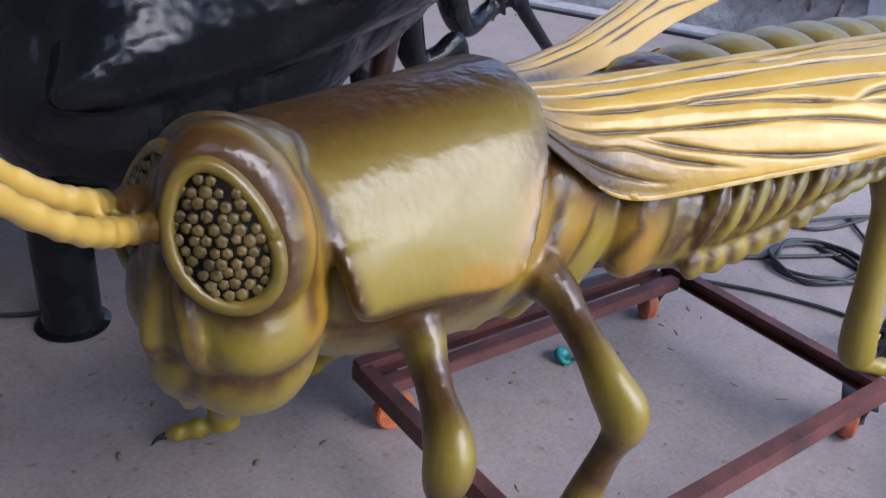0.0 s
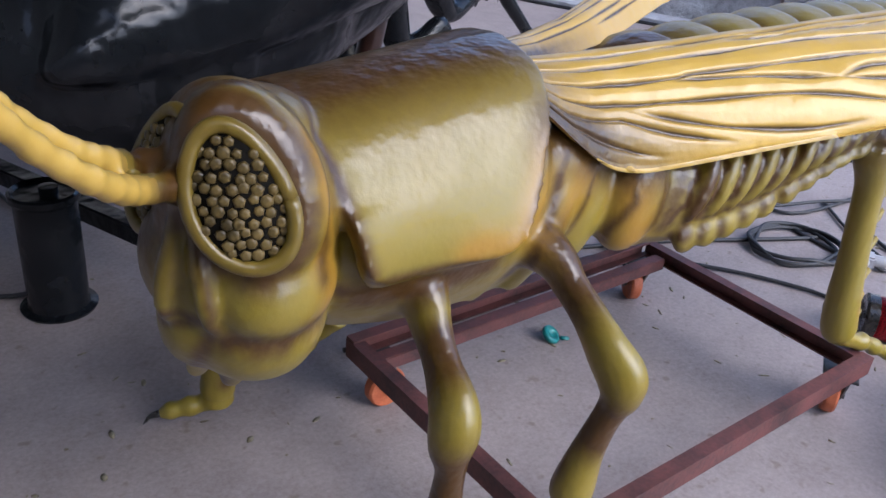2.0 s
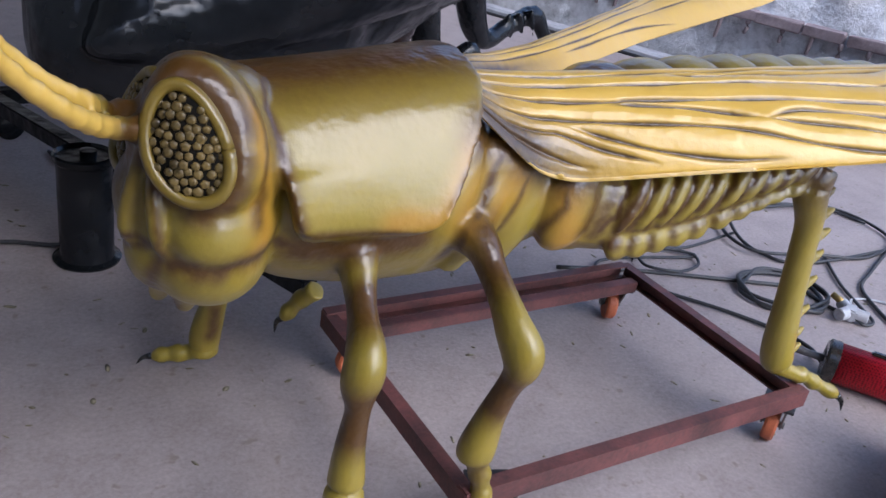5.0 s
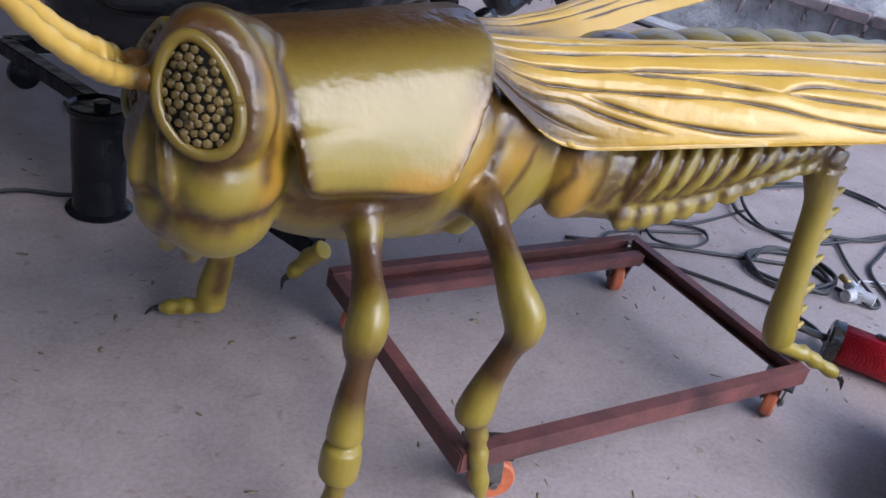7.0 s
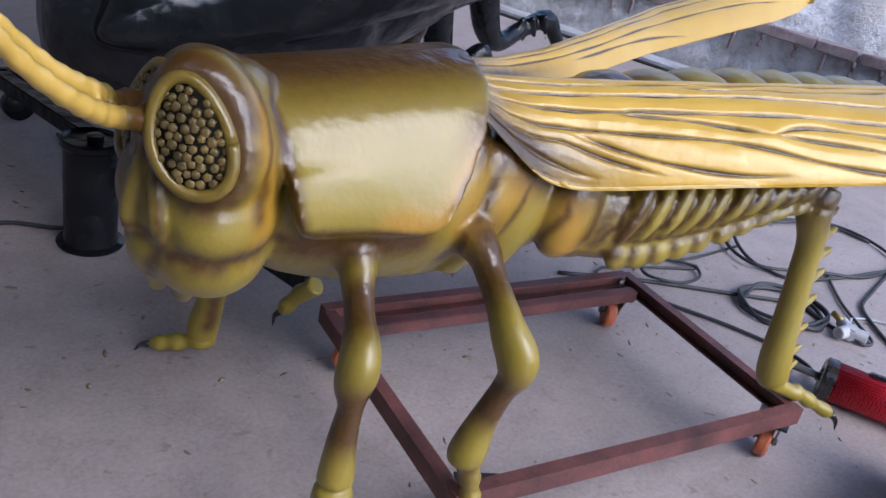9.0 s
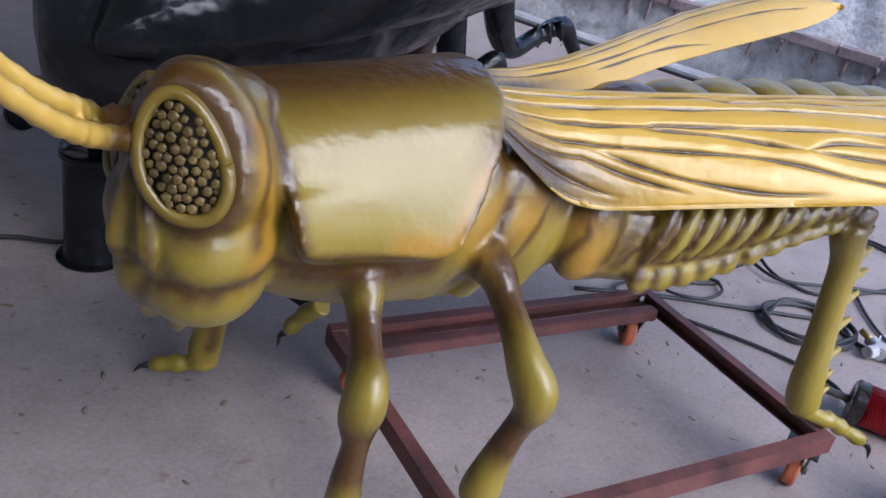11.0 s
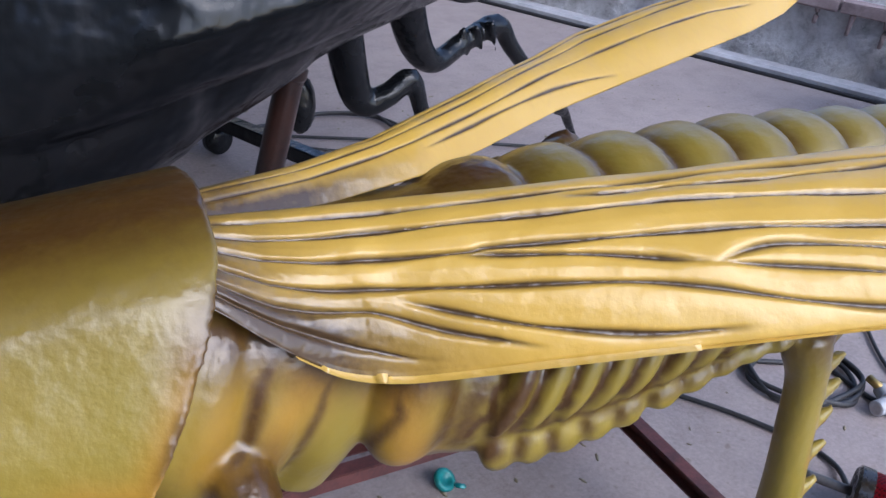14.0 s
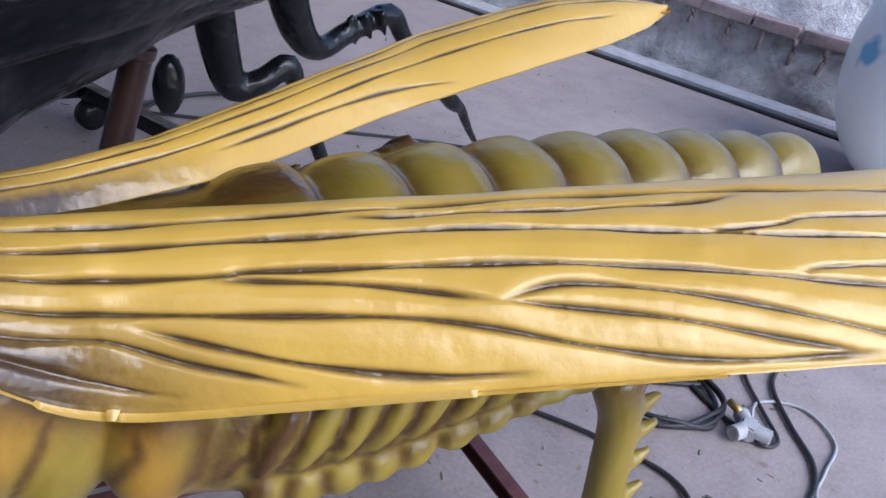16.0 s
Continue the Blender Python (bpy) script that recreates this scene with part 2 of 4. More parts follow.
def stone_wall():
    bm = bmesh.new()
    nu, nz = 220, 50
    prof = lambda z: 0.10 * z if z < 0.36 else 0.036 + (z - 0.36) * 0.55
    rows = []
    for k in range(nz + 1):
        z = 1.9 * (k / nz) ** 1.3
        row = []
        for i in range(nu + 1):
            a = -6.0 + 12.0 * i / nu
            p = wall_point(a, prof(z), z)
            d = noise.fractal(p * 3.1, 1.0, 2.0, 5) * 0.05 + noise.noise(p * 14) * 0.014
            p += WALL_N * (d if z > 0.02 else 0)
            row.append(bm.verts.new(p))
        rows.append(row)
    back = [bm.verts.new(wall_point(-6.0 + 12.0 * i / nu, 1.4, 1.9)) for i in range(nu + 1)]
    foot = [bm.verts.new(wall_point(-6.0 + 12.0 * i / nu, 1.4, 0)) for i in range(nu + 1)]
    rows += [back, foot]
    for a, b in zip(rows, rows[1:]):
        for i in range(nu):
            bm.faces.new((a[i], a[i + 1], b[i + 1], b[i]))
    return solid("wall_stone", bm, M_STONE, "rough grey stone retaining wall with drip stains", "wall", True, kind="structure")


wall = stone_wall()


def kerb():
    bm = bmesh.new()
    w = [(-0.17, 0.0), (-0.17, 0.035), (-0.155, 0.05), (-0.07, 0.052), (-0.06, 0.04), (-0.06, 0.0)]
    loft(bm, [[wall_point(a, o, z) for o, z in w] for a in np.linspace(-6, 6, 40)])
    return solid("kerb", bm, M_KERB, "pale concrete kerb along the stone wall", "kerb", False, kind="structure")


kerb()


def slab(name, x0, x1, y0, y1, z0, z1, mat, label, category):
    bm = bmesh.new()
    box(bm, ((x0 + x1) / 2, (y0 + y1) / 2, (z0 + z1) / 2), (x1 - x0, y1 - y0, z1 - z0))
    return solid(name, bm, mat, label, category, False, kind="structure")


# Black strip laid in place of the shadow gap along the kerb's foot.
bm = bmesh.new()
tube(bm, [(*wall_point(a, -0.185, 0.009), 0.011) for a in np.linspace(-6, 6, 14)], 2, 8)
solid("cable", bm, M_CABLE, "thin black strip standing in for the shadow gap at the foot of the kerb", "cable", group="cables on the floor")
bm = bmesh.new()
tube(bm, [(*wall_point(a, 0.245, 0.76 + 0.01 * math.sin(a * 3)), 0.011) for a in np.linspace(-6, 6, 14)], 2, 8)
solid("cable", bm, M_CABLE, "black cable strung along the stone wall", "cable", group="cables on the wall")

rng = random.Random(21)
brick_meshes = []
for k in range(4):
    bm = bmesh.new()
    box(bm, (0, 0, 0), (0.235 + 0.012 * k, 0.09, 0.062), (0, 0, 0), 0.006)
    for v in bm.verts:
        v.co += Vector((rng.uniform(-1, 1), rng.uniform(-1, 1), rng.uniform(-1, 1))) * 0.004
    brick_meshes.append(mesh_from(bm, "brick", M_BRICK, False))
turn = math.degrees(math.atan2(WALL_U.y, WALL_U.x))
for k in range(30):
    b = new("brick", brick_meshes[k % 4])
    b.matrix_world = Matrix.Translation(wall_point(-2.6 + 0.262 * k, 0.020 + rng.uniform(-0.006, 0.006), 0.385 + rng.uniform(-0.006, 0.006))) @ pose(0, 0, 0, rng.uniform(-3, 3), rng.uniform(-2, 2), turn)
    b.parent = wall
bm = bmesh.new()
for k in range(46):
    a, l = -2.6 + 0.172 * k + rng.uniform(-0.03, 0.03), rng.uniform(0.06, 0.15)
    tube(bm, [(*wall_point(a, -0.006, 0.36), 0.016), (*wall_point(a + rng.uniform(-0.008, 0.008), -0.008, 0.36 - 0.5 * l), 0.013), (*wall_point(a + rng.uniform(-0.015, 0.015), -0.006, 0.36 - l), 0.011)], 2, 6)
part("mortar_drips", bm, M_BRICK, wall, "mauve mortar drips down the stone")

# Unseen shed shell, added to block skylight: a roof, back, side and front-left walls; the rest of its front and the
# yard side are open to the sky.
slab("ceiling", -3.0, 1.4, -1.8, 6.0, 3.0, 3.1, M_ROOF, "unseen shed roof added to shade the sculptures from above", "ceiling")
slab("wall_added_back", -3.0, 1.4, 6.0, 6.2, 0, 3.0, M_PLASTER, "unseen plastered back wall added to close the shed", "wall")
slab("wall_added_front", -3.2, -1.0, -3.0, -2.8, 0, 3.0, M_PLASTER, "unseen plastered wall added to block skylight from the front left", "wall")
slab("wall_added_side", -3.2, -3.0, -2.8, 6.2, 0, 3.0, M_PLASTER, "unseen plastered side wall added to dim the left of the floor", "wall")


# ---- the grasshopper ----
AX = -0.23
HEAD = Vector((-1.262, -0.276, 0))
HEAD_F = Vector((-math.cos(radians(35)), -math.sin(radians(35)), 0))
HEAD_L = Vector((math.sin(radians(35)), -math.cos(radians(35)), 0))


def hp(f, l, z, *rest):
    """A point of the turned head: forward, towards the near side, up; further values pass through."""
    p = HEAD + HEAD_F * f + HEAD_L * l
    return (p.x, p.y, z, *rest)



def body_ring(x, top, bottom, half, power=2.3, lean=0.0, n=40):
    c, h = (top + bottom) / 2, (top - bottom) / 2
    out = []
    for k in range(n):
        a = 2 * math.pi * k / n
        ca, sa = math.cos(a), math.sin(a)
        yy = math.copysign(abs(ca) ** (2 / power), ca) * half
        zz = math.copysign(abs(sa) ** (2 / power), sa) * h
        out.append(Vector((x + lean * zz, AX + yy, c + zz)))
    return out


def head_ring(z, front, back, half, power=2.2, n=40):
    c, h = (front + back) / 2, (front - back) / 2
    mid = 0.030 + 0.20 * max(0.0, 0.66 - z)
    out = []
    for k in range(n):
        a = 2 * math.pi * k / n
        ca, sa = math.cos(a), math.sin(a)
        out.append(Vector(hp(c + math.copysign(abs(ca) ** (2 / power), ca) * h, mid + math.copysign(abs(sa) ** (2 / power), sa) * half, z)))
    return out


EYE = Vector((-1.294, -0.398, 0.730))
EYE_N = Vector((-0.42, -0.86, 0.25)).normalized()
EYE_U = Vector((0, 0, 1)).cross(EYE_N).normalized()
if EYE_U.x < 0:
    EYE_U = -EYE_U
EYE_V = EYE_N.cross(EYE_U)
if EYE_V.z < 0:
    EYE_V = -EYE_V


def eye_point(u, v, out, side=1):
    """A point by the eye's own axes; side -1 gives the other eye."""
    p = EYE + EYE_U * u + EYE_V * v + EYE_N * out
    if side > 0:
        return p
    d = p - HEAD
    return Vector(hp(d.dot(HEAD_F) - 0.046, 0.052 - d.dot(HEAD_L), p.z - 0.014))


def eye_rim(a, k=1.0):
    """The outline of the eye at angle a: an egg drawn out towards the upper front."""
    ca, sa = math.cos(a), math.sin(a)
    u = 0.045 * ca * (1 - 0.16 * sa)
    v = 0.065 * sa
    return (u - 0.22 * v) * k, v * k


def mirrored(pts, side):
    return pts if side > 0 else [(p[0], 2 * AX - p[1], *p[2:]) for p in pts]


THIGH = [(-0.60, -0.365, 0.585, 0.085), (-0.50, -0.392, 0.585, 0.088), (-0.40, -0.415, 0.60, 0.080), (-0.30, -0.438, 0.618, 0.062),
         (-0.20, -0.462, 0.644, 0.042), (-0.13, -0.482, 0.668, 0.038), (-0.095, -0.49, 0.672, 0.03)]


def far_legs(bm):
    """The feet on the far side, which stand wider than those on the near side."""
    tube(bm, [(-1.02, 0.10, 0.33, 0.030), (-1.045, 0.115, 0.22, 0.024), (-1.068, 0.128, 0.10, 0.034), (-1.072, 0.130, 0.045, 0.033), (-1.072, 0.130, 0.036, 0.028)], 4, 14)
    tube(bm, [(-1.075, 0.132, 0.045, 0.022), (-1.105, 0.142, 0.038, 0.018), (-1.12, 0.147, 0.036, 0.023), (-1.14, 0.155, 0.032, 0.016), (-1.155, 0.16, 0.03, 0.02), (-1.175, 0.168, 0.024, 0.009)], 3, 10)
    tube(bm, [(-0.862, 0.035, 0.22, 0.024), (-0.872, 0.055, 0.195, 0.02), (-0.878, 0.07, 0.18, 0.023), (-0.888, 0.085, 0.155, 0.017), (-0.896, 0.095, 0.135, 0.021), (-0.905, 0.105, 0.112, 0.011)], 3, 10)


def grasshopper_core():
    bm = bmesh.new()
    # head
    hs = [(0.794, 0.030, -0.055, 0.030), (0.787, 0.058, -0.080, 0.050), (0.770, 0.086, -0.100, 0.066), (0.73, 0.104, -0.108, 0.076),
          (0.68, 0.110, -0.110, 0.081), (0.62, 0.112, -0.110, 0.083), (0.585, 0.110, -0.106, 0.081), (0.562, 0.104, -0.100, 0.077),
          (0.545, 0.103, -0.095, 0.077), (0.525, 0.096, -0.085, 0.074), (0.502, 0.078, -0.070, 0.064), (0.487, 0.054, -0.05, 0.048), (0.478, 0.028, -0.03, 0.025)]
    loft(bm, [head_ring(*h) for h in smooth_path(hs, 3)])
    for s in (1, -1):
        # brow round the eye, temple, cheek, jaw, face ridge, antenna socket, mouth parts; the far half is foreshortened by the twist of the neck
        side = lambda l: l if s > 0 else 0.056 - l
        rows = []
        for d, out in ((-0.030, -0.013), (0.0, -0.008), (0.014, -0.008), (0.026, -0.011), (0.037, -0.020), (0.045, -0.034), (0.049, -0.055), (0.048, -0.085)):
            row = []
            for a in np.linspace(0, 2 * math.pi, 33)[:-1]:
                u, v = eye_rim(a)
                ca, sa = math.cos(a), math.sin(a)
                k = d * (0.28 + 0.72 * max(0.0, 0.5 + 0.5 * math.cos(a - 0.45)) ** 0.7) if d > 0 else d
                row.append(eye_point(u + ca * k, v + sa * k, out, s))
            rows.append(row)
        loft(bm, rows)
        if s > 0:
            blob(bm, hp(-0.005, 0.078, 0.655), (0.078, 0.062, 0.115), (0, 0, 35), 3)
            blob(bm, hp(0.016, 0.083, 0.603), (0.097, 0.064, 0.066), (0, 4, 35), 3)
            blob(bm, hp(0.012, 0.068, 0.528), (0.086, 0.062, 0.052), (0, 8, 35), 3)
        else:
            blob(bm, hp(-0.005, -0.022, 0.655), (0.078, 0.050, 0.115), (0, 0, 35), 3)
            blob(bm, hp(0.030, 0.006, 0.628), (0.084, 0.072, 0.085), (0, 6, 35), 3)
            blob(bm, hp(0.024, 0.016, 0.555), (0.086, 0.068, 0.072), (0, 12, 35), 3)
        tube(bm, [hp(0.106, side(0.036), 0.71, 0.006), hp(0.114, side(0.044), 0.66, 0.010), hp(0.117, side(0.051), 0.62, 0.011), hp(0.113, side(0.054), 0.59, 0.009), hp(0.102, side(0.053), 0.57, 0.003)])
        tube(bm, [hp(0.086, 0.022 * s, 0.733, 0.026), hp(0.112, 0.024 * s, 0.736, 0.020), hp(0.130, 0.026 * s, 0.742, 0.0155)])
        tube(bm, [hp(0.04, side(0.046), 0.505, 0.024), hp(0.035, side(0.050), 0.482, 0.017), hp(0.03, side(0.052), 0.466, 0.014), hp(0.03, side(0.053), 0.458, 0.009)])
    for s in (1, -1):
        # legs: front, middle
        if s < 0:
            far_legs(bm)
        if s > 0:
            front = [(-1.05, -0.30, 0.555, 0.05), (-1.022, -0.36, 0.530, 0.034), (-1.026, -0.41, 0.500, 0.024), (-1.034, -0.455, 0.478, 0.022), (-1.044, -0.505, 0.455, 0.029), (-1.050, -0.53, 0.432, 0.0325), (-1.052, -0.535, 0.408, 0.029),
                     (-1.053, -0.54, 0.382, 0.0205), (-1.057, -0.542, 0.35, 0.021), (-1.061, -0.545, 0.307, 0.025), (-1.063, -0.55, 0.250, 0.030), (-1.064, -0.55, 0.200, 0.0335), (-1.063, -0.55, 0.176, 0.0325), (-1.063, -0.55, 0.170, 0.027)]
        else:
            front = [(-1.05, -0.16, 0.56, 0.05), (-1.02, -0.08, 0.52, 0.034), (-1.01, 0.0, 0.47, 0.030), (-1.01, 0.06, 0.42, 0.036), (-1.015, 0.09, 0.37, 0.026), (-1.02, 0.10, 0.32, 0.026)]
        tube(bm, front, 4, 14)
        tube(bm, mirrored([(-0.835, -0.33, 0.565, 0.048), (-0.815, -0.40, 0.548, 0.034), (-0.813, -0.445, 0.522, 0.025), (-0.815, -0.495, 0.500, 0.024), (-0.816, -0.54, 0.477, 0.028),
                           (-0.808, -0.575, 0.452, 0.0325), (-0.806, -0.585, 0.430, 0.031), (-0.813, -0.582, 0.404, 0.022), (-0.822, -0.576, 0.370, 0.0215),
                           (-0.832, -0.57, 0.325, 0.025), (-0.840, -0.566, 0.275, 0.0315), (-0.843, -0.565, 0.252, 0.031), (-0.843, -0.565, 0.245, 0.025)], s), 4, 14)
        # hind leg: coxa, thigh with herringbone ridges, shin with spines
        blob(bm, mirrored([(-0.585, -0.365, 0.585)], s)[0], (0.085, 0.055, 0.095), (0, -15, 0))
        thigh = THIGH
        tube(bm, mirrored([(x, y, z, r * 0.62) for x, y, z, r in thigh], s), 4, 18, 1.55)
        line = smooth_path(thigh, 10)
        for k in range(10):
            q = line[int(9 + 38 * k / 9)]
            r = q[3]
            c = Vector(q[:3])
            o = -r * 0.60
            tube(bm, mirrored([(c.x - 0.020, c.y + o * 1.00, c.z - r * 0.30, 0.005), (c.x - 0.006, c.y + o * 1.04, c.z + r * 0.12, 0.0160),
                               (c.x + 0.014, c.y + o * 0.94, c.z + r * 0.66, 0.0160), (c.x + 0.034, c.y + o * 0.62, c.z + r * 1.15, 0.007)], s), 2, 8)
            blob(bm, mirrored([(c.x - 0.002, c.y + o * 0.84, c.z - r * 0.70)], s)[0], (0.027, 0.016, r * 0.34), (0, -28, 0), 2)
        blob(bm, mirrored([(-0.61, -0.385, 0.60)], s)[0], (0.060, 0.050, 0.095), (0, 12, 0), 3)
        blob(bm, mirrored([(-0.70, -0.335, 0.62)], s)[0], (0.150, 0.055, 0.110), (0, 5, 0), 3)
        shin = [(-0.085, -0.490, 0.675, 0.034), (-0.098, -0.494, 0.63, 0.036), (-0.075, -0.50, 0.56, 0.028), (-0.066, -0.504, 0.48, 0.027),
                (-0.056, -0.51, 0.38, 0.029), (-0.046, -0.515, 0.29, 0.034), (-0.036, -0.52, 0.235, 0.034), (-0.03, -0.522, 0.222, 0.02)]
        tube(bm, mirrored(shin, s), 4, 14)
        for k in range(8):
            q = smooth_path(shin, 10)[12 + int(6.2 * k)]
            tube(bm, mirrored([(q[0] + 0.016, q[1] - 0.003, q[2], 0.018), (q[0] + 0.038, q[1] - 0.006, q[2] + 0.003, 0.012), (q[0] + 0.060, q[1] - 0.008, q[2] + 0.016, 0.006)], s), 2, 8)
        # feet
        tube(bm, mirrored([(-0.035, -0.52, 0.225, 0.022), (0.02, -0.535, 0.20, 0.017), (0.04, -0.54, 0.195, 0.022), (0.055, -0.545, 0.19, 0.015), (0.08, -0.552, 0.175, 0.02),
                           (0.10, -0.558, 0.165, 0.014), (0.13, -0.57, 0.15, 0.018), (0.15, -0.578, 0.14, 0.010)], s), 3, 10)
        if s > 0:
            tube(bm, [(-0.840, -0.565, 0.255, 0.022), (-0.832, -0.570, 0.225, 0.019), (-0.829, -0.573, 0.214, 0.022), (-0.827, -0.577, 0.196, 0.016), (-0.824, -0.580, 0.180, 0.021),
                      (-0.818, -0.585, 0.150, 0.016), (-0.812, -0.590, 0.120, 0.019), (-0.806, -0.596, 0.085, 0.010)], 3, 10)
    # thorax under the shield and behind it
    th = [(-1.20, 0.73, 0.55, 0.10), (-1.14, 0.755, 0.475, 0.138), (-1.02, 0.765, 0.440, 0.154), (-0.90, 0.765, 0.428, 0.148), (-0.80, 0.76, 0.428, 0.138),
          (-0.68, 0.765, 0.442, 0.130), (-0.58, 0.765, 0.47, 0.118), (-0.48, 0.775, 0.50, 0.11)]
    loft(bm, [body_ring(*h) for h in smooth_path(th, 3)])
    for s in (1, -1):
        for x0, r in ((-0.855, 0.048), (-0.775, 0.054), (-0.685, 0.058)):
            tube(bm, mirrored([(x0 + 0.055, -0.305, 0.715, r * 0.60), (x0 + 0.028, -0.328, 0.66, r * 0.92), (x0 - 0.012, -0.332, 0.580, r * 1.05), (x0 - 0.042, -0.305, 0.480, r * 0.9)], s), 4, 14)
    # abdomen: overlapping segments
    ab = []
    for k in range(9):
        x = -0.52 + 0.113 * k
        w = 1.0 - 0.42 * max(0, (k - 4) / 4) ** 1.6
        top = 0.796 + 0.018 * math.sin(k / 8 * math.pi)
        for f, d, g in ((0.0, 0.024, 0.88), (0.2, 0.013, 0.94), (0.45, 0.004, 0.985), (0.75, 0.0, 1.0), (0.92, 0.004, 0.98), (0.99, 0.012, 0.94)):
            ab.append((x + 0.113 * f, top - d, 0.70 - (0.19 - 0.4 * d) * w, 0.122 * w * g))
    ab += [(0.512, 0.775, 0.63, 0.05), (0.528, 0.75, 0.66, 0.02)]
    loft(bm, [body_ring(*h) for h in ab])
    # shield: a saddle over the back, flaring towards its lower rims
    rings = []
    for q in smooth_path([(0.0, 0), (0.25, 0), (0.5, 0), (0.75, 0), (1.0, 0)], 7):
        u = q[0]
        row = []
        for k in range(41):
            v = -1 + 2 * k / 40
            a = abs(v)
            front = -1.168 + 0.02 * a ** 3
            back = -0.812 - 0.02 * a - 0.09 * max(0, a - 0.45) ** 1.2 * 1.8
            x = front + (back - front) * u
            ridge = 0.774 + 0.042 * (x + 1.168) / 0.35
            prof = smooth_path([(0, ridge), (0.050, ridge - 0.005), (0.094, ridge - 0.021), (0.129, ridge - 0.050), (0.154, ridge - 0.090), (0.174, 0.668), (0.187, 0.622), (0.186, 0.590)], 8)
            f = a * (1 - 0.15 * abs(2 * u - 1) ** 7) * (len(prof) - 1)
            i = min(int(f), len(prof) - 2)
            yy, zz = prof[i] * (1 - (f - i)) + prof[i + 1] * (f - i)
            yy *= 1 - 0.06 * math.sin(math.pi * u)
            yy *= 1 + 0.10 * u * u * a ** 3
            row.append(Vector((x, AX + math.copysign(yy, v), zz)))
        rings.append(row)
    inner = [[Vector((p.x * 0.97 - 0.0297 + 0.0 , AX + (p.y - AX) * 0.86, p.z - 0.022)) for p in r] for r in rings]
    loft(bm, [r + i[::-1] for r, i in zip(rings, inner)])
    # antennae
    for s in (1, -1):
        path = smooth_path([hp(0.120, 0.024, 0.738), (-1.384, -0.39, 0.752), (-1.412, -0.424, 0.773), (-1.445, -0.458, 0.803), (-1.482, -0.486, 0.842), (-1.515, -0.515, 0.888), (-1.545, -0.54, 0.945), (-1.58, -0.55, 1.01)] if s > 0 else
                           [hp(0.118, -0.024, 0.740), (-1.384, -0.345, 0.760), (-1.412, -0.378, 0.782), (-1.442, -0.396, 0.804), (-1.475, -0.415, 0.836), (-1.505, -0.445, 0.875), (-1.535, -0.47, 0.93), (-1.57, -0.48, 1.0)], 12)
        pts = [(*q, (0.0148 - 0.006 * i / len(path)) * (1 + 0.20 * max(0.0, math.cos(i * 2 * math.pi / 7)) ** 2)) for i, q in enumerate(path)]
        tube(bm, pts, 1, 10)
    return bm


def remeshed(bm, voxel, rounds):
    """Welds overlapping forms into one skin, as a modelled and smoothed sculpture has it."""
    bmesh.ops.recalc_face_normals(bm, faces=bm.faces[:])
    me = bpy.data.meshes.new("core")
    bm.to_mesh(me)
    bm.free()
    ob = new("core", me)
    r = ob.modifiers.new("weld", "REMESH")
    r.mode, r.voxel_size = "VOXEL", voxel
    if rounds:
        s = ob.modifiers.new("soften", "SMOOTH")
        s.factor, s.iterations = 0.5, rounds
    out = bpy.data.meshes.new_from_object(ob.evaluated_get(bpy.context.evaluated_depsgraph_get()))
    bpy.data.objects.remove(ob)
    bpy.data.meshes.remove(me)
    return out


def spray(pts, strokes):
    """How much sprayed colour lies at each point: strokes are (polyline, width, strength)."""
    amount = np.zeros(len(pts))
    for line, width, strength in strokes:
        q = np.array(line, float)
        if width < 0.03:
            # thin strokes follow the skin
            steps = np.concatenate([a + (b - a) * np.linspace(0, 1, 5)[:-1, None] for a, b in zip(q, q[1:])] + [q[-1:]])
            few = pts[::4]
            q = np.array([few[np.argmin(((few - p) ** 2).sum(1))] for p in steps])
            q = q[np.concatenate(([True], np.linalg.norm(np.diff(q, axis=0), axis=1) > 1e-5))]
            if len(q) < 2:
                continue
        near = np.full(len(pts), 9.0)
        for a, b in zip(q, q[1:]):
            ab = b - a
            u = np.clip(((pts - a) @ ab) / (ab @ ab), 0, 1)
            near = np.minimum(near, np.linalg.norm(pts - (a + u[:, None] * ab), axis=1))
        amount = np.maximum(amount, strength * np.exp(-(near / width) ** 2))
    return amount ** 0.85


def both(line):
    return [line, [(x, 2 * AX - y, z) for x, y, z in line]]


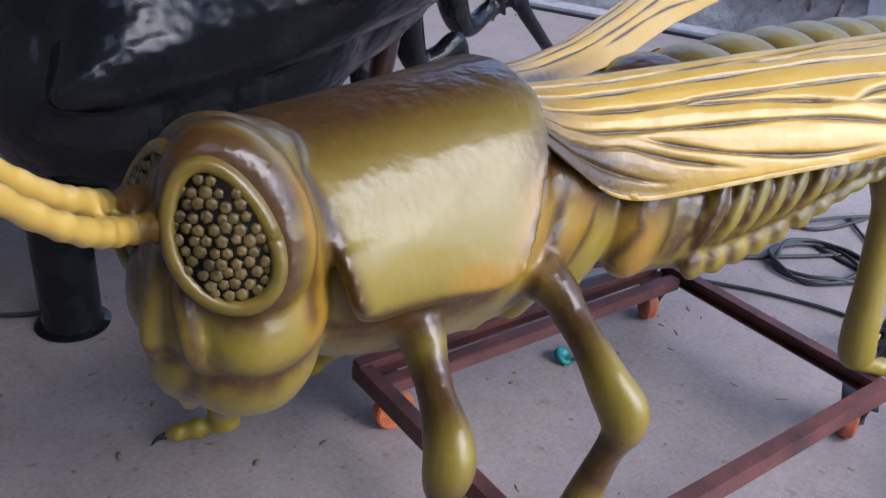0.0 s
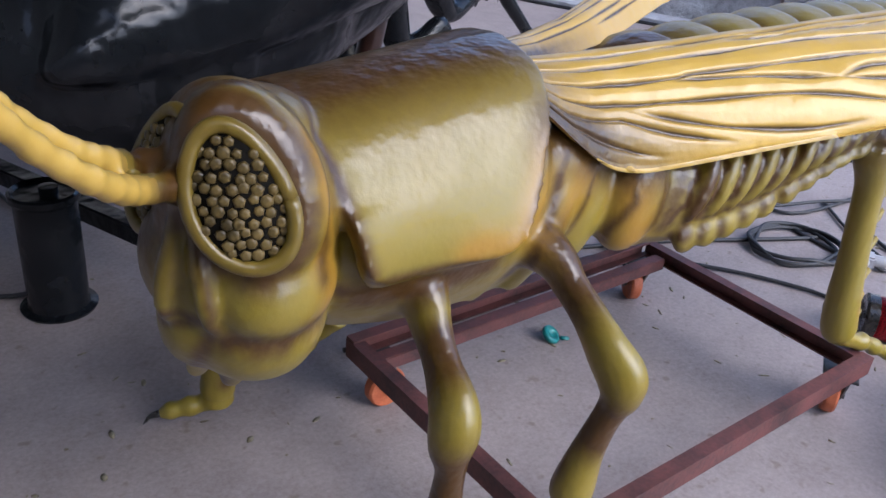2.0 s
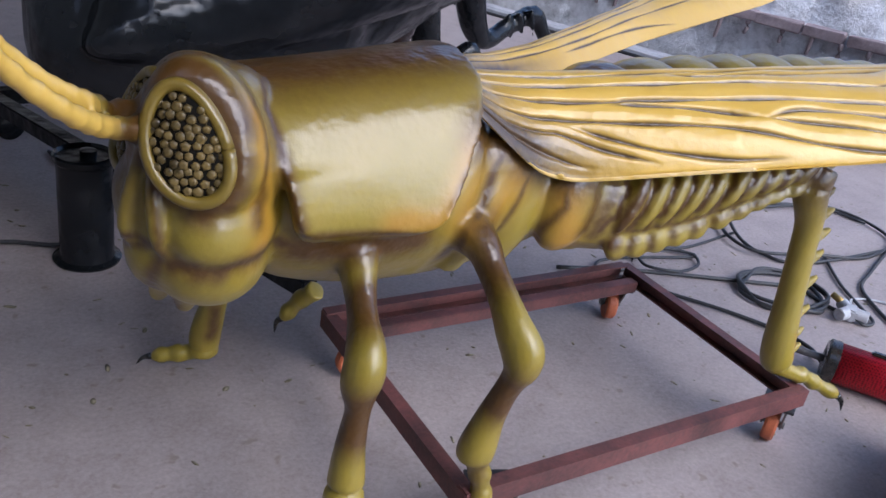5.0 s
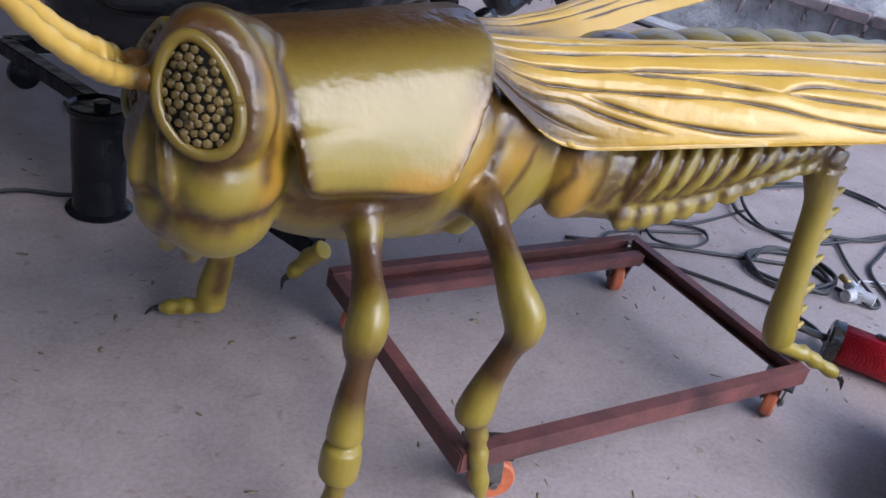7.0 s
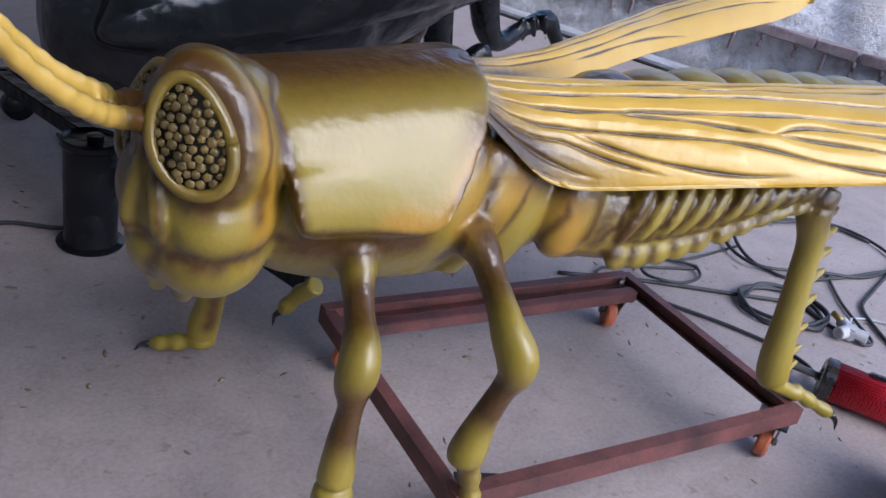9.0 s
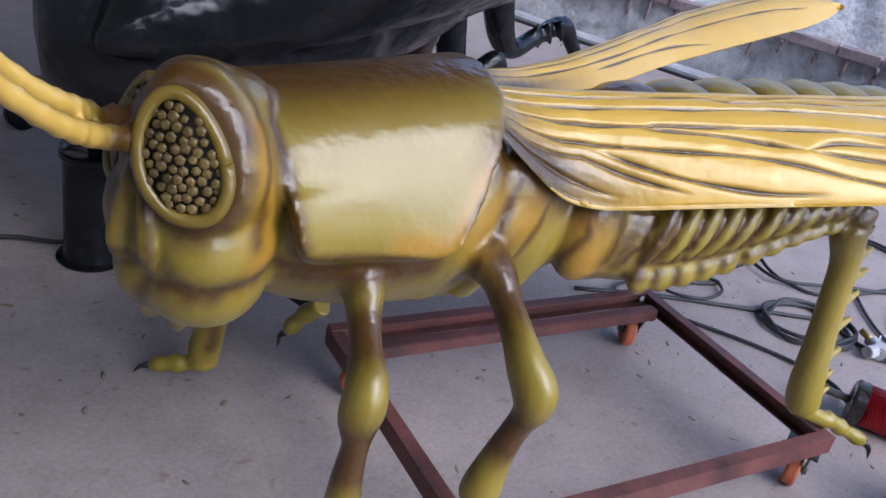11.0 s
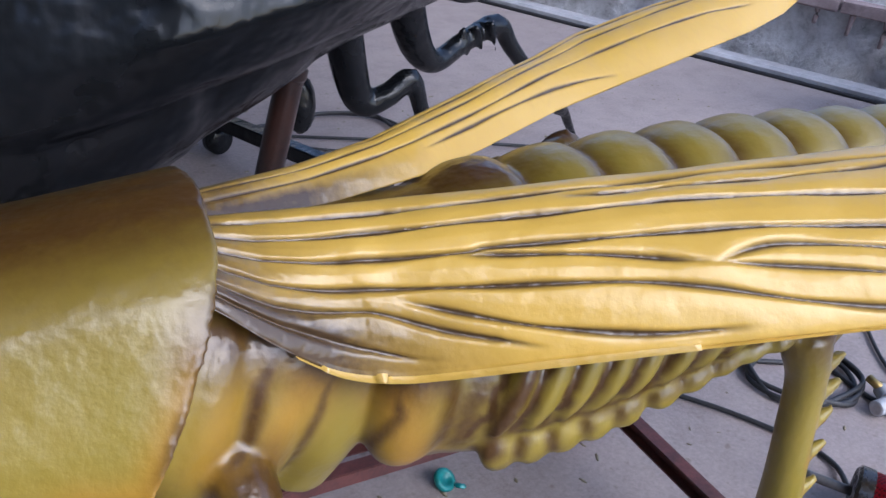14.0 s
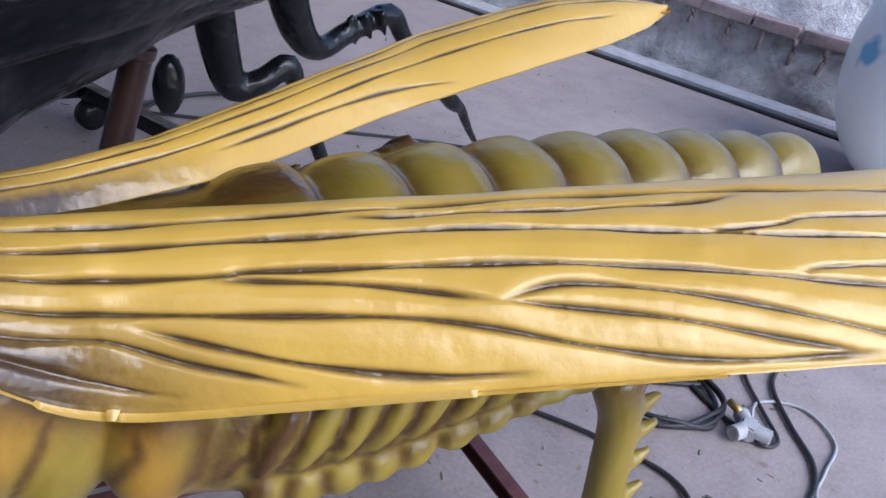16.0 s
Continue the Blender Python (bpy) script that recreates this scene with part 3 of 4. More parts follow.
def body_strokes():
    s = []
    for line, w, k in (
        ([(-1.17, -0.25, 0.795), (-0.82, -0.25, 0.84)], 0.098, 0.97),
        ([(-1.165, -0.30, 0.79), (-1.162, -0.36, 0.74), (-1.158, -0.40, 0.66), (-1.150, -0.42, 0.60)], 0.013, 0.95),
        ([(-1.14, -0.42, 0.585), (-0.93, -0.42, 0.575), (-0.87, -0.42, 0.65), (-0.82, -0.36, 0.77)], 0.009, 0.85),
        ([(-1.12, -0.37, 0.55), (-0.93, -0.38, 0.555)], 0.034, 1.0),
        ([(-0.77, -0.37, 0.72), (-0.815, -0.39, 0.61), (-0.855, -0.38, 0.50)], 0.013, 0.9),
        ([(-0.69, -0.37, 0.71), (-0.73, -0.39, 0.61), (-0.77, -0.37, 0.50)], 0.008, 0.75),
        ([(-0.625, -0.40, 0.69), (-0.640, -0.41, 0.61), (-0.675, -0.38, 0.50)], 0.010, 0.8),
        ([(-0.62, -0.41, 0.68), (-0.575, -0.44, 0.62), (-0.585, -0.44, 0.56)], 0.020, 0.8),
        ([(-0.83, -0.36, 0.72), (-0.70, -0.39, 0.70), (-0.62, -0.41, 0.685)], 0.052, 1.0),
        ([(-1.030, -0.435, 0.492), (-1.036, -0.475, 0.470)], 0.036, 1.25),
        ([(-1.053, -0.54, 0.390), (-1.057, -0.542, 0.345)], 0.038, 1.45),
        ([(-1.063, -0.55, 0.165), (-1.068, -0.55, 0.10)], 0.018, 0.9),
        ([(-0.81, -0.41, 0.56), (-0.813, -0.47, 0.51)], 0.044, 1.15),
        ([(-0.813, -0.582, 0.400), (-0.825, -0.576, 0.365)], 0.036, 1.4), ([(-0.845, -0.54, 0.40), (-0.860, -0.54, 0.33), (-0.868, -0.54, 0.27)], 0.016, 0.8),
        ([(-0.835, -0.57, 0.235), (-0.829, -0.575, 0.205)], 0.022, 0.6),
        ([(-0.13, -0.50, 0.70), (-0.08, -0.50, 0.65)], 0.055, 1.0),
        ([(-0.50, -0.46, 0.56), (-0.35, -0.48, 0.575), (-0.22, -0.49, 0.615)], 0.010, 0.55),
        ([(-0.80, -0.26, 0.80), (-0.44, -0.23, 0.81)], 0.075, 0.95),
        ([(-0.78, -0.38, 0.71), (-0.66, -0.41, 0.665), (-0.55, -0.45, 0.675)], 0.044, 1.05),
    ):
        s += [(l, w, k) for l in both(line)]
    for q in (1,):
        s += [([hp(0.10, 0.02 * q, 0.77), hp(0.05, 0.03 * q, 0.81), hp(-0.02, 0.06 * q, 0.82)], 0.034, 0.95),
              ([hp(0.12, 0.07 * q, 0.566), hp(0.10, 0.11 * q, 0.556), hp(0.05, 0.14 * q, 0.553), hp(-0.02, 0.15 * q, 0.556), hp(-0.07, 0.14 * q, 0.565)], 0.017, 0.9),
              ([hp(0.12, 0.06 * q, 0.58), hp(0.105, 0.035 * q, 0.535), hp(0.08, 0.025 * q, 0.49)], 0.012, 0.85), ([hp(0.115, 0.055, 0.72), hp(0.125, 0.062, 0.65), hp(0.12, 0.066, 0.59)], 0.008, 0.8),
              ([hp(0.128, 0.0, 0.585), hp(0.126, 0.05 * q, 0.578)], 0.010, 0.9), ([hp(0.125, 0.03 * q, 0.70), hp(0.128, 0.05 * q, 0.64)], 0.010, 0.55),
              ([hp(0.05, 0.045 * q, 0.485), hp(0.04, 0.045 * q, 0.47)], 0.016, 0.8), ([hp(0.115, 0.024 * q, 0.737), hp(0.145, 0.026 * q, 0.745)], 0.026, 0.9),
              ([hp(-0.02, 0.115 * q, 0.76), hp(-0.02, 0.125 * q, 0.66), hp(-0.02, 0.125 * q, 0.56)], 0.012, 0.5),
              ([hp(0.128, 0.06, 0.585), hp(0.115, -0.02, 0.57), hp(0.07, -0.07, 0.57)], 0.008, 0.8), ([hp(0.11, -0.02, 0.76), hp(0.05, -0.02, 0.80)], 0.045, 1.1), ([hp(0.08, -0.05, 0.78), hp(0.06, -0.07, 0.72)], 0.045, 1.0)]
    s.append(([eye_point(0.0, 0.05, 0.0, -1), eye_point(0.0, -0.04, 0.0, -1)], 0.085, 1.15))
    for side in (1, -1):
        s.append(([eye_point(*eye_rim(a, 1.20), 0, side) for a in np.linspace(-3.3, 3.2, 18)], 0.016, 1.0))
        s.append(([eye_point(*eye_rim(a, 1.42), -0.012, side) for a in np.linspace(0.3, 3.4, 12)], 0.030, 1.05))
        s.append(([eye_point(*eye_rim(a, 1.30), -0.012, side) for a in np.linspace(-2.6, -0.1, 8)], 0.022, 0.9))
        s.append(([eye_point(*eye_rim(a, 2.2), -0.05, side) for a in np.linspace(-0.7, 1.5, 8)], 0.014, 0.75))
    line = smooth_path(THIGH, 10)
    for k in range(11):
        q = line[int(9 + 38 * (k - 0.5) / 9)]
        r, y = q[3], q[1] - q[3] * 0.62
        s += [(l, 0.008, 1.0) for l in both([(q[0] - 0.020, y, q[2] - r * 0.3), (q[0] - 0.004, y - 0.004, q[2] + r * 0.12), (q[0] + 0.018, y, q[2] + r * 0.66), (q[0] + 0.034, y + r * 0.3, q[2] + r * 1.1)])]
        s += [(l, 0.010, 0.8) for l in both([(q[0] + 0.002, y + 0.01, q[2] - r * 0.55), (q[0] + 0.008, y + 0.015, q[2] - r * 0.8)])]
    s += [(l, 0.007, 0.8) for l in both([(q[0] - 0.02, q[1] - q[3] * 0.66, q[2] - q[3] * 0.36) for q in line[9:50:6]])]
    for line, w, k in (([(-0.575, -0.45, 0.54), (-0.565, -0.455, 0.60), (-0.55, -0.45, 0.66)], 0.018, 0.8), ([(-0.545, -0.46, 0.53), (-0.535, -0.465, 0.59), (-0.49, -0.46, 0.655)], 0.016, 1.0),
                       ([(-0.62, -0.42, 0.70), (-0.45, -0.45, 0.69), (-0.25, -0.49, 0.70)], 0.020, 0.7), ([(-0.60, -0.42, 0.50), (-0.45, -0.44, 0.50)], 0.02, 0.5)):
        s += [(l, w, k) for l in both(line)]
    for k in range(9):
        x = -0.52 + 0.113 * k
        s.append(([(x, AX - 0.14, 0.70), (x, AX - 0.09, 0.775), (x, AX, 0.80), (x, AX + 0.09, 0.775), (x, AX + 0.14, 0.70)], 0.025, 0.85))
    return s


def eye_parts():
    """Rim, dark socket and the packed facets of both eyes: (bmesh, material index) pairs."""
    rim, pit, facets = bmesh.new(), bmesh.new(), bmesh.new()
    rng = random.Random(4)
    for s in (1, -1):
        path = [(*eye_point(*eye_rim(a, 1.06), 0.006, s), 0.0084) for a in np.linspace(0, 2 * math.pi, 40)]
        tube(rim, path, 1, 10)
        dome = lambda u, v: 0.020 * max(0.0, 1 - (u / 0.051) ** 2 - (v / 0.080) ** 2)
        rows = []
        for k in np.linspace(0.02, 1.06, 9):
            rows.append([eye_point(*eye_rim(a, k), dome(*eye_rim(a, k)), s) for a in np.linspace(0, 2 * math.pi, 37)[:-1]])
        loft(pit, rows)
        step = 0.0118
        for j in range(-9, 10):
            for i in range(-7, 8):
                u = (i + 0.5 * (j % 2)) * step * 1.04 + rng.uniform(-1, 1) * 0.0021
                v = j * step * 0.90 + rng.uniform(-1, 1) * 0.0020
                uu = u + 0.22 * v
                a = math.atan2(v / 0.065, uu / (0.045 * (1 - 0.16 * v / 0.075)))
                eu, ev = eye_rim(a)
                if math.hypot(u, v) > 0.93 * math.hypot(eu, ev):
                    continue
                r = 0.0073 * rng.uniform(0.80, 1.06)
                o = dome(u, v)
                n = rng.choice((5, 6, 6, 7))
                rr = []
                spin = 0.52 + rng.uniform(-0.25, 0.25)
                for k, h in ((1.0, -0.003), (0.88, 0.0014), (0.66, 0.0027), (0.30, 0.0031)):
                    rr.append([eye_point(u + r * k * math.cos(spin + 2 * math.pi * q / n), v + r * k * math.sin(spin + 2 * math.pi * q / n), o + h, s) for q in range(n)])
                loft(facets, rr)
    return [(rim, 0), (pit, 3), (facets, 2)]


def claws():
    bm = bmesh.new()
    for s in (1, -1):
        for line in ([(0.148, -0.578, 0.142, 0.009), (0.165, -0.586, 0.125, 0.006), (0.172, -0.59, 0.10, 0.001)],
                     [(-0.807, -0.595, 0.090, 0.008), (-0.803, -0.602, 0.07, 0.006), (-0.800, -0.612, 0.045, 0.001)],
                     [(-1.205, -0.53, 0.028, 0.008), (-1.23, -0.53, 0.02, 0.005), (-1.245, -0.53, 0.005, 0.001)]):
            if s > 0 or line[0][0] > 0:
                tube(bm, mirrored(line, s), 3, 8)
    tube(bm, [(-1.172, 0.167, 0.026, 0.008), (-1.19, 0.174, 0.02, 0.005), (-1.203, 0.178, 0.004, 0.001)], 3, 8)
    tube(bm, [(-0.904, 0.104, 0.115, 0.009), (-0.915, 0.114, 0.098, 0.006), (-0.916, 0.118, 0.068, 0.001)], 3, 8)
    return bm


def wing_near(x, v):
    """The near wing: x along it, v from its upper edge (0) to its lower edge (1)."""
    top = np.array((x, -0.243 - 0.252 * (x + 0.8), 0.782 + 0.0975 * (x + 0.8)))
    xs = [-0.87, -0.80, -0.74, -0.674, -0.60, -0.40, 0.0, 0.40, 0.70, 0.82]
    ly = [-0.330, -0.372, -0.392, -0.408, -0.437, -0.525, -0.700, -0.860, -0.93, -0.80]
    lz = [0.770, 0.722, 0.680, 0.652, 0.660, 0.700, 0.775, 0.835, 0.88, 0.92]
    spread = x + np.linspace(-0.05, 0.05, 17)
    low = np.array((x, np.interp(spread, xs, ly).mean(), np.interp(spread, xs, lz).mean()))
    p = top * (1 - v) + low * v
    swell = (4 * v * (1 - v)) ** 0.72 * 0.042 * min(1, max(0.5, (x + 0.87) / 0.2))
    p += np.array((0, -0.55, 0.83)) * swell
    return p


def wing_far(x, v):
    """The far wing, held higher: v from its inner edge (1) to its outer edge (0)."""
    xs = [-0.82, -0.66, -0.51, -0.40, -0.234, 0.076, 0.22, 0.32, 0.38]
    iy = [-0.24, -0.215, -0.185, -0.145, -0.085, -0.03, -0.003, 0.022, 0.045]
    iz = [0.765, 0.762, 0.770, 0.776, 0.797, 0.850, 0.872, 0.893, 0.912]
    xo = [-0.82, -0.68, -0.56, -0.34, -0.124, 0.05, 0.141, 0.26, 0.34, 0.38]
    oy = [-0.19, -0.165, -0.13, -0.04, 0.05, 0.075, 0.08, 0.074, 0.062, 0.050]
    oz = [0.785, 0.795, 0.803, 0.836, 0.868, 0.903, 0.92, 0.93, 0.925, 0.915]
    inner = np.array((x, np.interp(x, xs, iy), np.interp(x, xs, iz)))
    outer = np.array((x, np.interp(x, xo, oy), np.interp(x, xo, oz)))
    p = outer * (1 - v) + inner * v
    p[2] += 0.014 * 4 * v * (1 - v)
    return p


NEAR_VEINS = [[(-0.86, 0.09), (-0.641, 0.11), (-0.481, 0.10), (-0.212, 0.08), (-0.013, 0.11), (0.167, 0.17), (0.78, 0.3)],
              [(-0.44, 0.14), (-0.312, 0.16), (-0.112, 0.18), (-0.003, 0.155)],
              [(-0.86, 0.25), (-0.651, 0.25), (-0.501, 0.25), (-0.322, 0.26), (-0.132, 0.34), (0.087, 0.45), (0.7, 0.75)],
              [(-0.102, 0.36), (-0.003, 0.345), (0.117, 0.33), (0.75, 0.55)],
              [(-0.86, 0.40), (-0.581, 0.43), (-0.521, 0.42), (-0.252, 0.48), (-0.052, 0.61), (0.047, 0.68), (0.5, 0.95)],
              [(-0.032, 0.62), (0.057, 0.59), (0.5, 0.72)], [(-0.581, 0.44), (-0.441, 0.52), (-0.322, 0.64)]]
NEAR_VEINS += [[(-0.332, 0.65), (-0.252, 0.58), (-0.122, 0.69), (0.027, 0.88), (0.1, 0.97)], [(-0.332, 0.63), (-0.182, 0.755), (-0.072, 0.88), (0.02, 0.97)],
               [(-0.86, 0.60), (-0.661, 0.59), (-0.541, 0.63), (-0.421, 0.68), (-0.342, 0.75), (-0.242, 0.87), (-0.132, 0.95), (0.03, 0.965)],
               [(-0.651, 0.63), (-0.571, 0.76), (-0.501, 0.855), (-0.401, 0.935), (-0.30, 0.95)], [(-0.86, 0.78), (-0.76, 0.74), (-0.671, 0.71), (-0.591, 0.83), (-0.501, 0.94)],
               [(-0.86, 0.9), (-0.74, 0.86), (-0.60, 0.95)]]
FAR_VEINS = [[(-0.84, 0.35), (-0.4, 0.30), (0.0, 0.22), (0.2, 0.2), (0.36, 0.35)], [(-0.84, 0.62), (-0.45, 0.55), (-0.1, 0.52), (0.1, 0.52), (0.25, 0.6)],
             [(-0.5, 0.72), (-0.35, 0.70), (-0.2, 0.78), (-0.1, 0.9)], [(-0.6, 0.12), (-0.2, 0.08), (0.1, 0.06), (0.3, 0.1)]]


def wing_mesh(surface, x0, x1, nu, nv, veins, depth, thin):
    """A blade with sunk veins, a rounded rim and a back; returns vertices, faces and the sprayed amount."""
    xs = np.linspace(x0, x1, nu)
    vs = np.linspace(0, 1, nv)
    grid = np.array([[surface(x, v) for v in vs] for x in xs])
    width = np.linalg.norm(grid[:, -1] - grid[:, 0], axis=1)
    groove, valley = np.zeros((nu, nv)), np.zeros((nu, nv))
    for line in veins:
        q = np.array(smooth_path(line, 8))
        order = np.argsort(q[:, 0])
        inside = (xs >= q[:, 0].min()) & (xs <= q[:, 0].max())
        c = np.interp(xs, q[order, 0], q[order, 1])
        taper = np.clip(np.minimum(xs - q[:, 0].min(), q[:, 0].max() - xs) / 0.05, 0.0, 1)
        d = np.abs(vs[None, :] - c[:, None]) * np.maximum(width, 0.03)[:, None]
        wob = 0.0031 + 0.0011 * np.sin(xs * 37 + len(line))[:, None]
        wob = wob * thin
        groove = np.maximum(groove, np.where(inside[:, None], np.exp(-(d / wob) ** 2) * taper[:, None], 0))
        valley = np.maximum(valley, np.where(inside[:, None], np.exp(-(d / (0.017 * thin)) ** 2) * taper[:, None], 0))
    du = np.gradient(grid, axis=0)
    dv = np.gradient(grid, axis=1)
    nrm = np.cross(du, dv)
    nrm /= np.maximum(np.linalg.norm(nrm, axis=2, keepdims=True), 1e-9)
    nrm[nrm[..., 2] < 0] *= -1
    ripple = np.array([[noise.noise(Vector((p[0] * 5, p[1] * 16, p[2] * 16))) for p in r] for r in grid])
    front = grid + nrm * (0.0035 * ripple - depth * groove - 0.32 * depth * valley)[..., None]
    back = grid - nrm * 0.016
    rim = np.minimum(np.arange(nv), np.arange(nv)[::-1])
    back += nrm * (0.012 * np.exp(-rim / 1.2))[None, :, None]
    verts = np.concatenate((front.reshape(-1, 3), back.reshape(-1, 3)))
    faces = []
    o = nu * nv
    for i in range(nu - 1):
        for j in range(nv - 1):
            a = i * nv + j
            faces.append((a, a + 1, a + nv + 1, a + nv))
            faces.append((o + a, o + a + nv, o + a + nv + 1, o + a + 1))
        for j in (0, nv - 1):
            a = i * nv + j
            faces.append((a, a + nv, o + a + nv, o + a))
    for i in (0, nu - 1):
        for j in range(nv - 1):
            a = i * nv + j
            faces.append((a, o + a, o + a + 1, a + 1))
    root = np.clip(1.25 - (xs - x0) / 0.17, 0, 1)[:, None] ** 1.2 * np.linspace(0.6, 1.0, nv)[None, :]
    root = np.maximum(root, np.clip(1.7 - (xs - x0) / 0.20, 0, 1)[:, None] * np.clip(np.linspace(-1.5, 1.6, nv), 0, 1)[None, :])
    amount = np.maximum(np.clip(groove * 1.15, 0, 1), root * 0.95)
    return verts, faces, np.concatenate((amount.ravel(), np.full(o, 0.1)))


def leaned(p):
    """The fore body stands a little higher and nearer than its axis; the feet stay where they are."""
    ease = lambda v: np.clip(v, 0, 1) ** 2 * (3 - 2 * np.clip(v, 0, 1))
    w = ease((-0.62 - p[:, 0]) / 0.30) * ease((p[:, 2] - 0.40) / 0.16)
    head = ease((-1.12 - p[:, 0]) / 0.12) * ease((p[:, 2] - 0.40) / 0.16)
    return p + w[:, None] * np.array((0.010, -0.043, 0.025)) + head[:, None] * np.array((0.003, -0.010, 0.008))


def grasshopper():
    core = remeshed(grasshopper_core(), 0.0050, 7)
    n = len(core.vertices)
    co = np.empty(n * 3)
    core.vertices.foreach_get("co", co)
    co = co.reshape(-1, 3)
    red = spray(co, body_strokes())
    green = spray(co, [(l, 0.022, 0.75) for l in both([(-0.835, -0.40, 0.72), (-0.90, -0.43, 0.61), (-1.0, -0.44, 0.605)])]
                  + [(l, 0.035, 0.8) for l in both([(-0.72, -0.40, 0.70), (-0.80, -0.41, 0.56)]) + both([(-0.80, -0.40, 0.70), (-0.85, -0.40, 0.58)]) + both([(-0.64, -0.41, 0.64), (-0.62, -0.42, 0.52)])]
                  + [(l, 0.028, 0.8) for l in both([(-1.215, -0.39, 0.76), (-1.19, -0.40, 0.68), (-1.19, -0.40, 0.58)])])
    yellow = ((((co - np.array(HEAD)) @ np.array(HEAD_F)) > 0.150) & (co[:, 2] > 0.72)).astype(int)
    verts, faces, mats, sprayed = [co], [], [], [np.stack((red, green), 1)]
    base = n
    for p in core.polygons:
        f = tuple(p.vertices)
        faces.append(f)
        mats.append(1 if yellow[f[0]] else 0)
    for bm, mat in eye_parts() + [(claws(), 4), (far_front_leg(), 0)]:
        bmesh.ops.recalc_face_normals(bm, faces=bm.faces[:])
        bm.verts.ensure_lookup_table()
        c = np.array([v.co for v in bm.verts])
        verts.append(c)
        sprayed.append(np.stack((np.full(len(c), 0.48 if mat == 0 else 0.0), np.zeros(len(c))), 1))
        faces += [tuple(v.index + base for v in f.verts) for f in bm.faces]
        mats += [mat] * len(bm.faces)
        base += len(c)
        bm.free()
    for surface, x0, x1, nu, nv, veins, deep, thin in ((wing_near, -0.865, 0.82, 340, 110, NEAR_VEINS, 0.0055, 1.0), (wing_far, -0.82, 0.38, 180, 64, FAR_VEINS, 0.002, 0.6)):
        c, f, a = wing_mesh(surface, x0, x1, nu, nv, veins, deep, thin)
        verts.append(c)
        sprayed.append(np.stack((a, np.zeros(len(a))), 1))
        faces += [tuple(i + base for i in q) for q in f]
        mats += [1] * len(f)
        base += len(c)
    me = bpy.data.meshes.new("grasshopper_statue")
    me.from_pydata(leaned(np.concatenate(verts)).tolist(), [], faces)
    for m in (M_BODY, M_WING, M_FACET, M_PIT, M_CLAW):
        me.materials.append(m)
    me.polygons.foreach_set("material_index", mats)
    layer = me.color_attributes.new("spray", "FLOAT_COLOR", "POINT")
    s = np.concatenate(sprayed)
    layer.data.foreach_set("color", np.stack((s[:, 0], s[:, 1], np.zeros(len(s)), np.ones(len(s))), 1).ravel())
    me.shade_smooth()
    me.update()
    bpy.data.meshes.remove(core)
    return tagged(new("grasshopper_statue", me), "giant olive and yellow lacquered grasshopper sculpture with folded wings", "statue")


def far_front_leg():
    """The shin ends and front feet that stand on the floor."""
    bm = bmesh.new()
    for s in (1,):
        pts = [(-1.063, -0.55, 0.185, 0.019), (-1.067, -0.555, 0.15, 0.017), (-1.076, -0.56, 0.11, 0.020), (-1.088, -0.562, 0.08, 0.016), (-1.105, -0.562, 0.055, 0.020),
               (-1.13, -0.56, 0.04, 0.016), (-1.155, -0.555, 0.032, 0.019), (-1.21, -0.54, 0.024, 0.009)]
        tube(bm, mirrored(pts, s), 3, 10)
    return bm


grasshopper()


# ---- the steel frame and its casters ----
FX0, FX1, FY0, FY1, FZ = -0.850, 0.012, 0.0, -0.556, 0.18


def angle_rail(parent, a, b, inward, label=""):
    """An L-shaped steel rail from a to b, its flange turned inward."""
    a, b, i = Vector(a), Vector(b), Vector(inward)
    z = Vector((0, 0, 1))
    prof = [(-0.003, 0.0), (-0.003, -0.040), (0.020, -0.040), (0.020, -0.036), (0.003, -0.036), (0.003, -0.004), (0.024, -0.004), (0.024, 0.0)]
    bm = bmesh.new()
    loft(bm, [[p + i * u + z * v for u, v in prof] for p in (a, b)])
    return part("rail", bm, M_RED, parent, label, False)


frame_base = thing("steel_frame", "red-oxide painted angle-steel frame under the grasshopper", "frame", (0, 0, 0))
angle_rail(frame_base, (FX0, FY1 - 0.02, FZ), (FX1 + 0.02, FY1 - 0.02, FZ), (0, 1, 0))
angle_rail(frame_base, (FX0, FY0 + 0.02, FZ), (FX1, FY0 + 0.02, FZ), (0, -1, 0))
angle_rail(frame_base, (FX0, FY1 - 0.02, FZ - 0.004), (FX0, FY0 + 0.02, FZ - 0.004), (1, 0, 0))
angle_rail(frame_base, (FX1 + 0.02, FY1 - 0.016, FZ - 0.004), (FX1 + 0.02, FY0 + 0.02, FZ - 0.004), (-1, 0, 0))
bm = bmesh.new()
box(bm, ((FX0 + FX1) / 2, FY0 - 0.048, FZ - 0.03), (FX1 - FX0 - 0.02, 0.03, 0.03), bevel=0.002)
part("crossbar", bm, M_RED, frame_base, smooth=False)


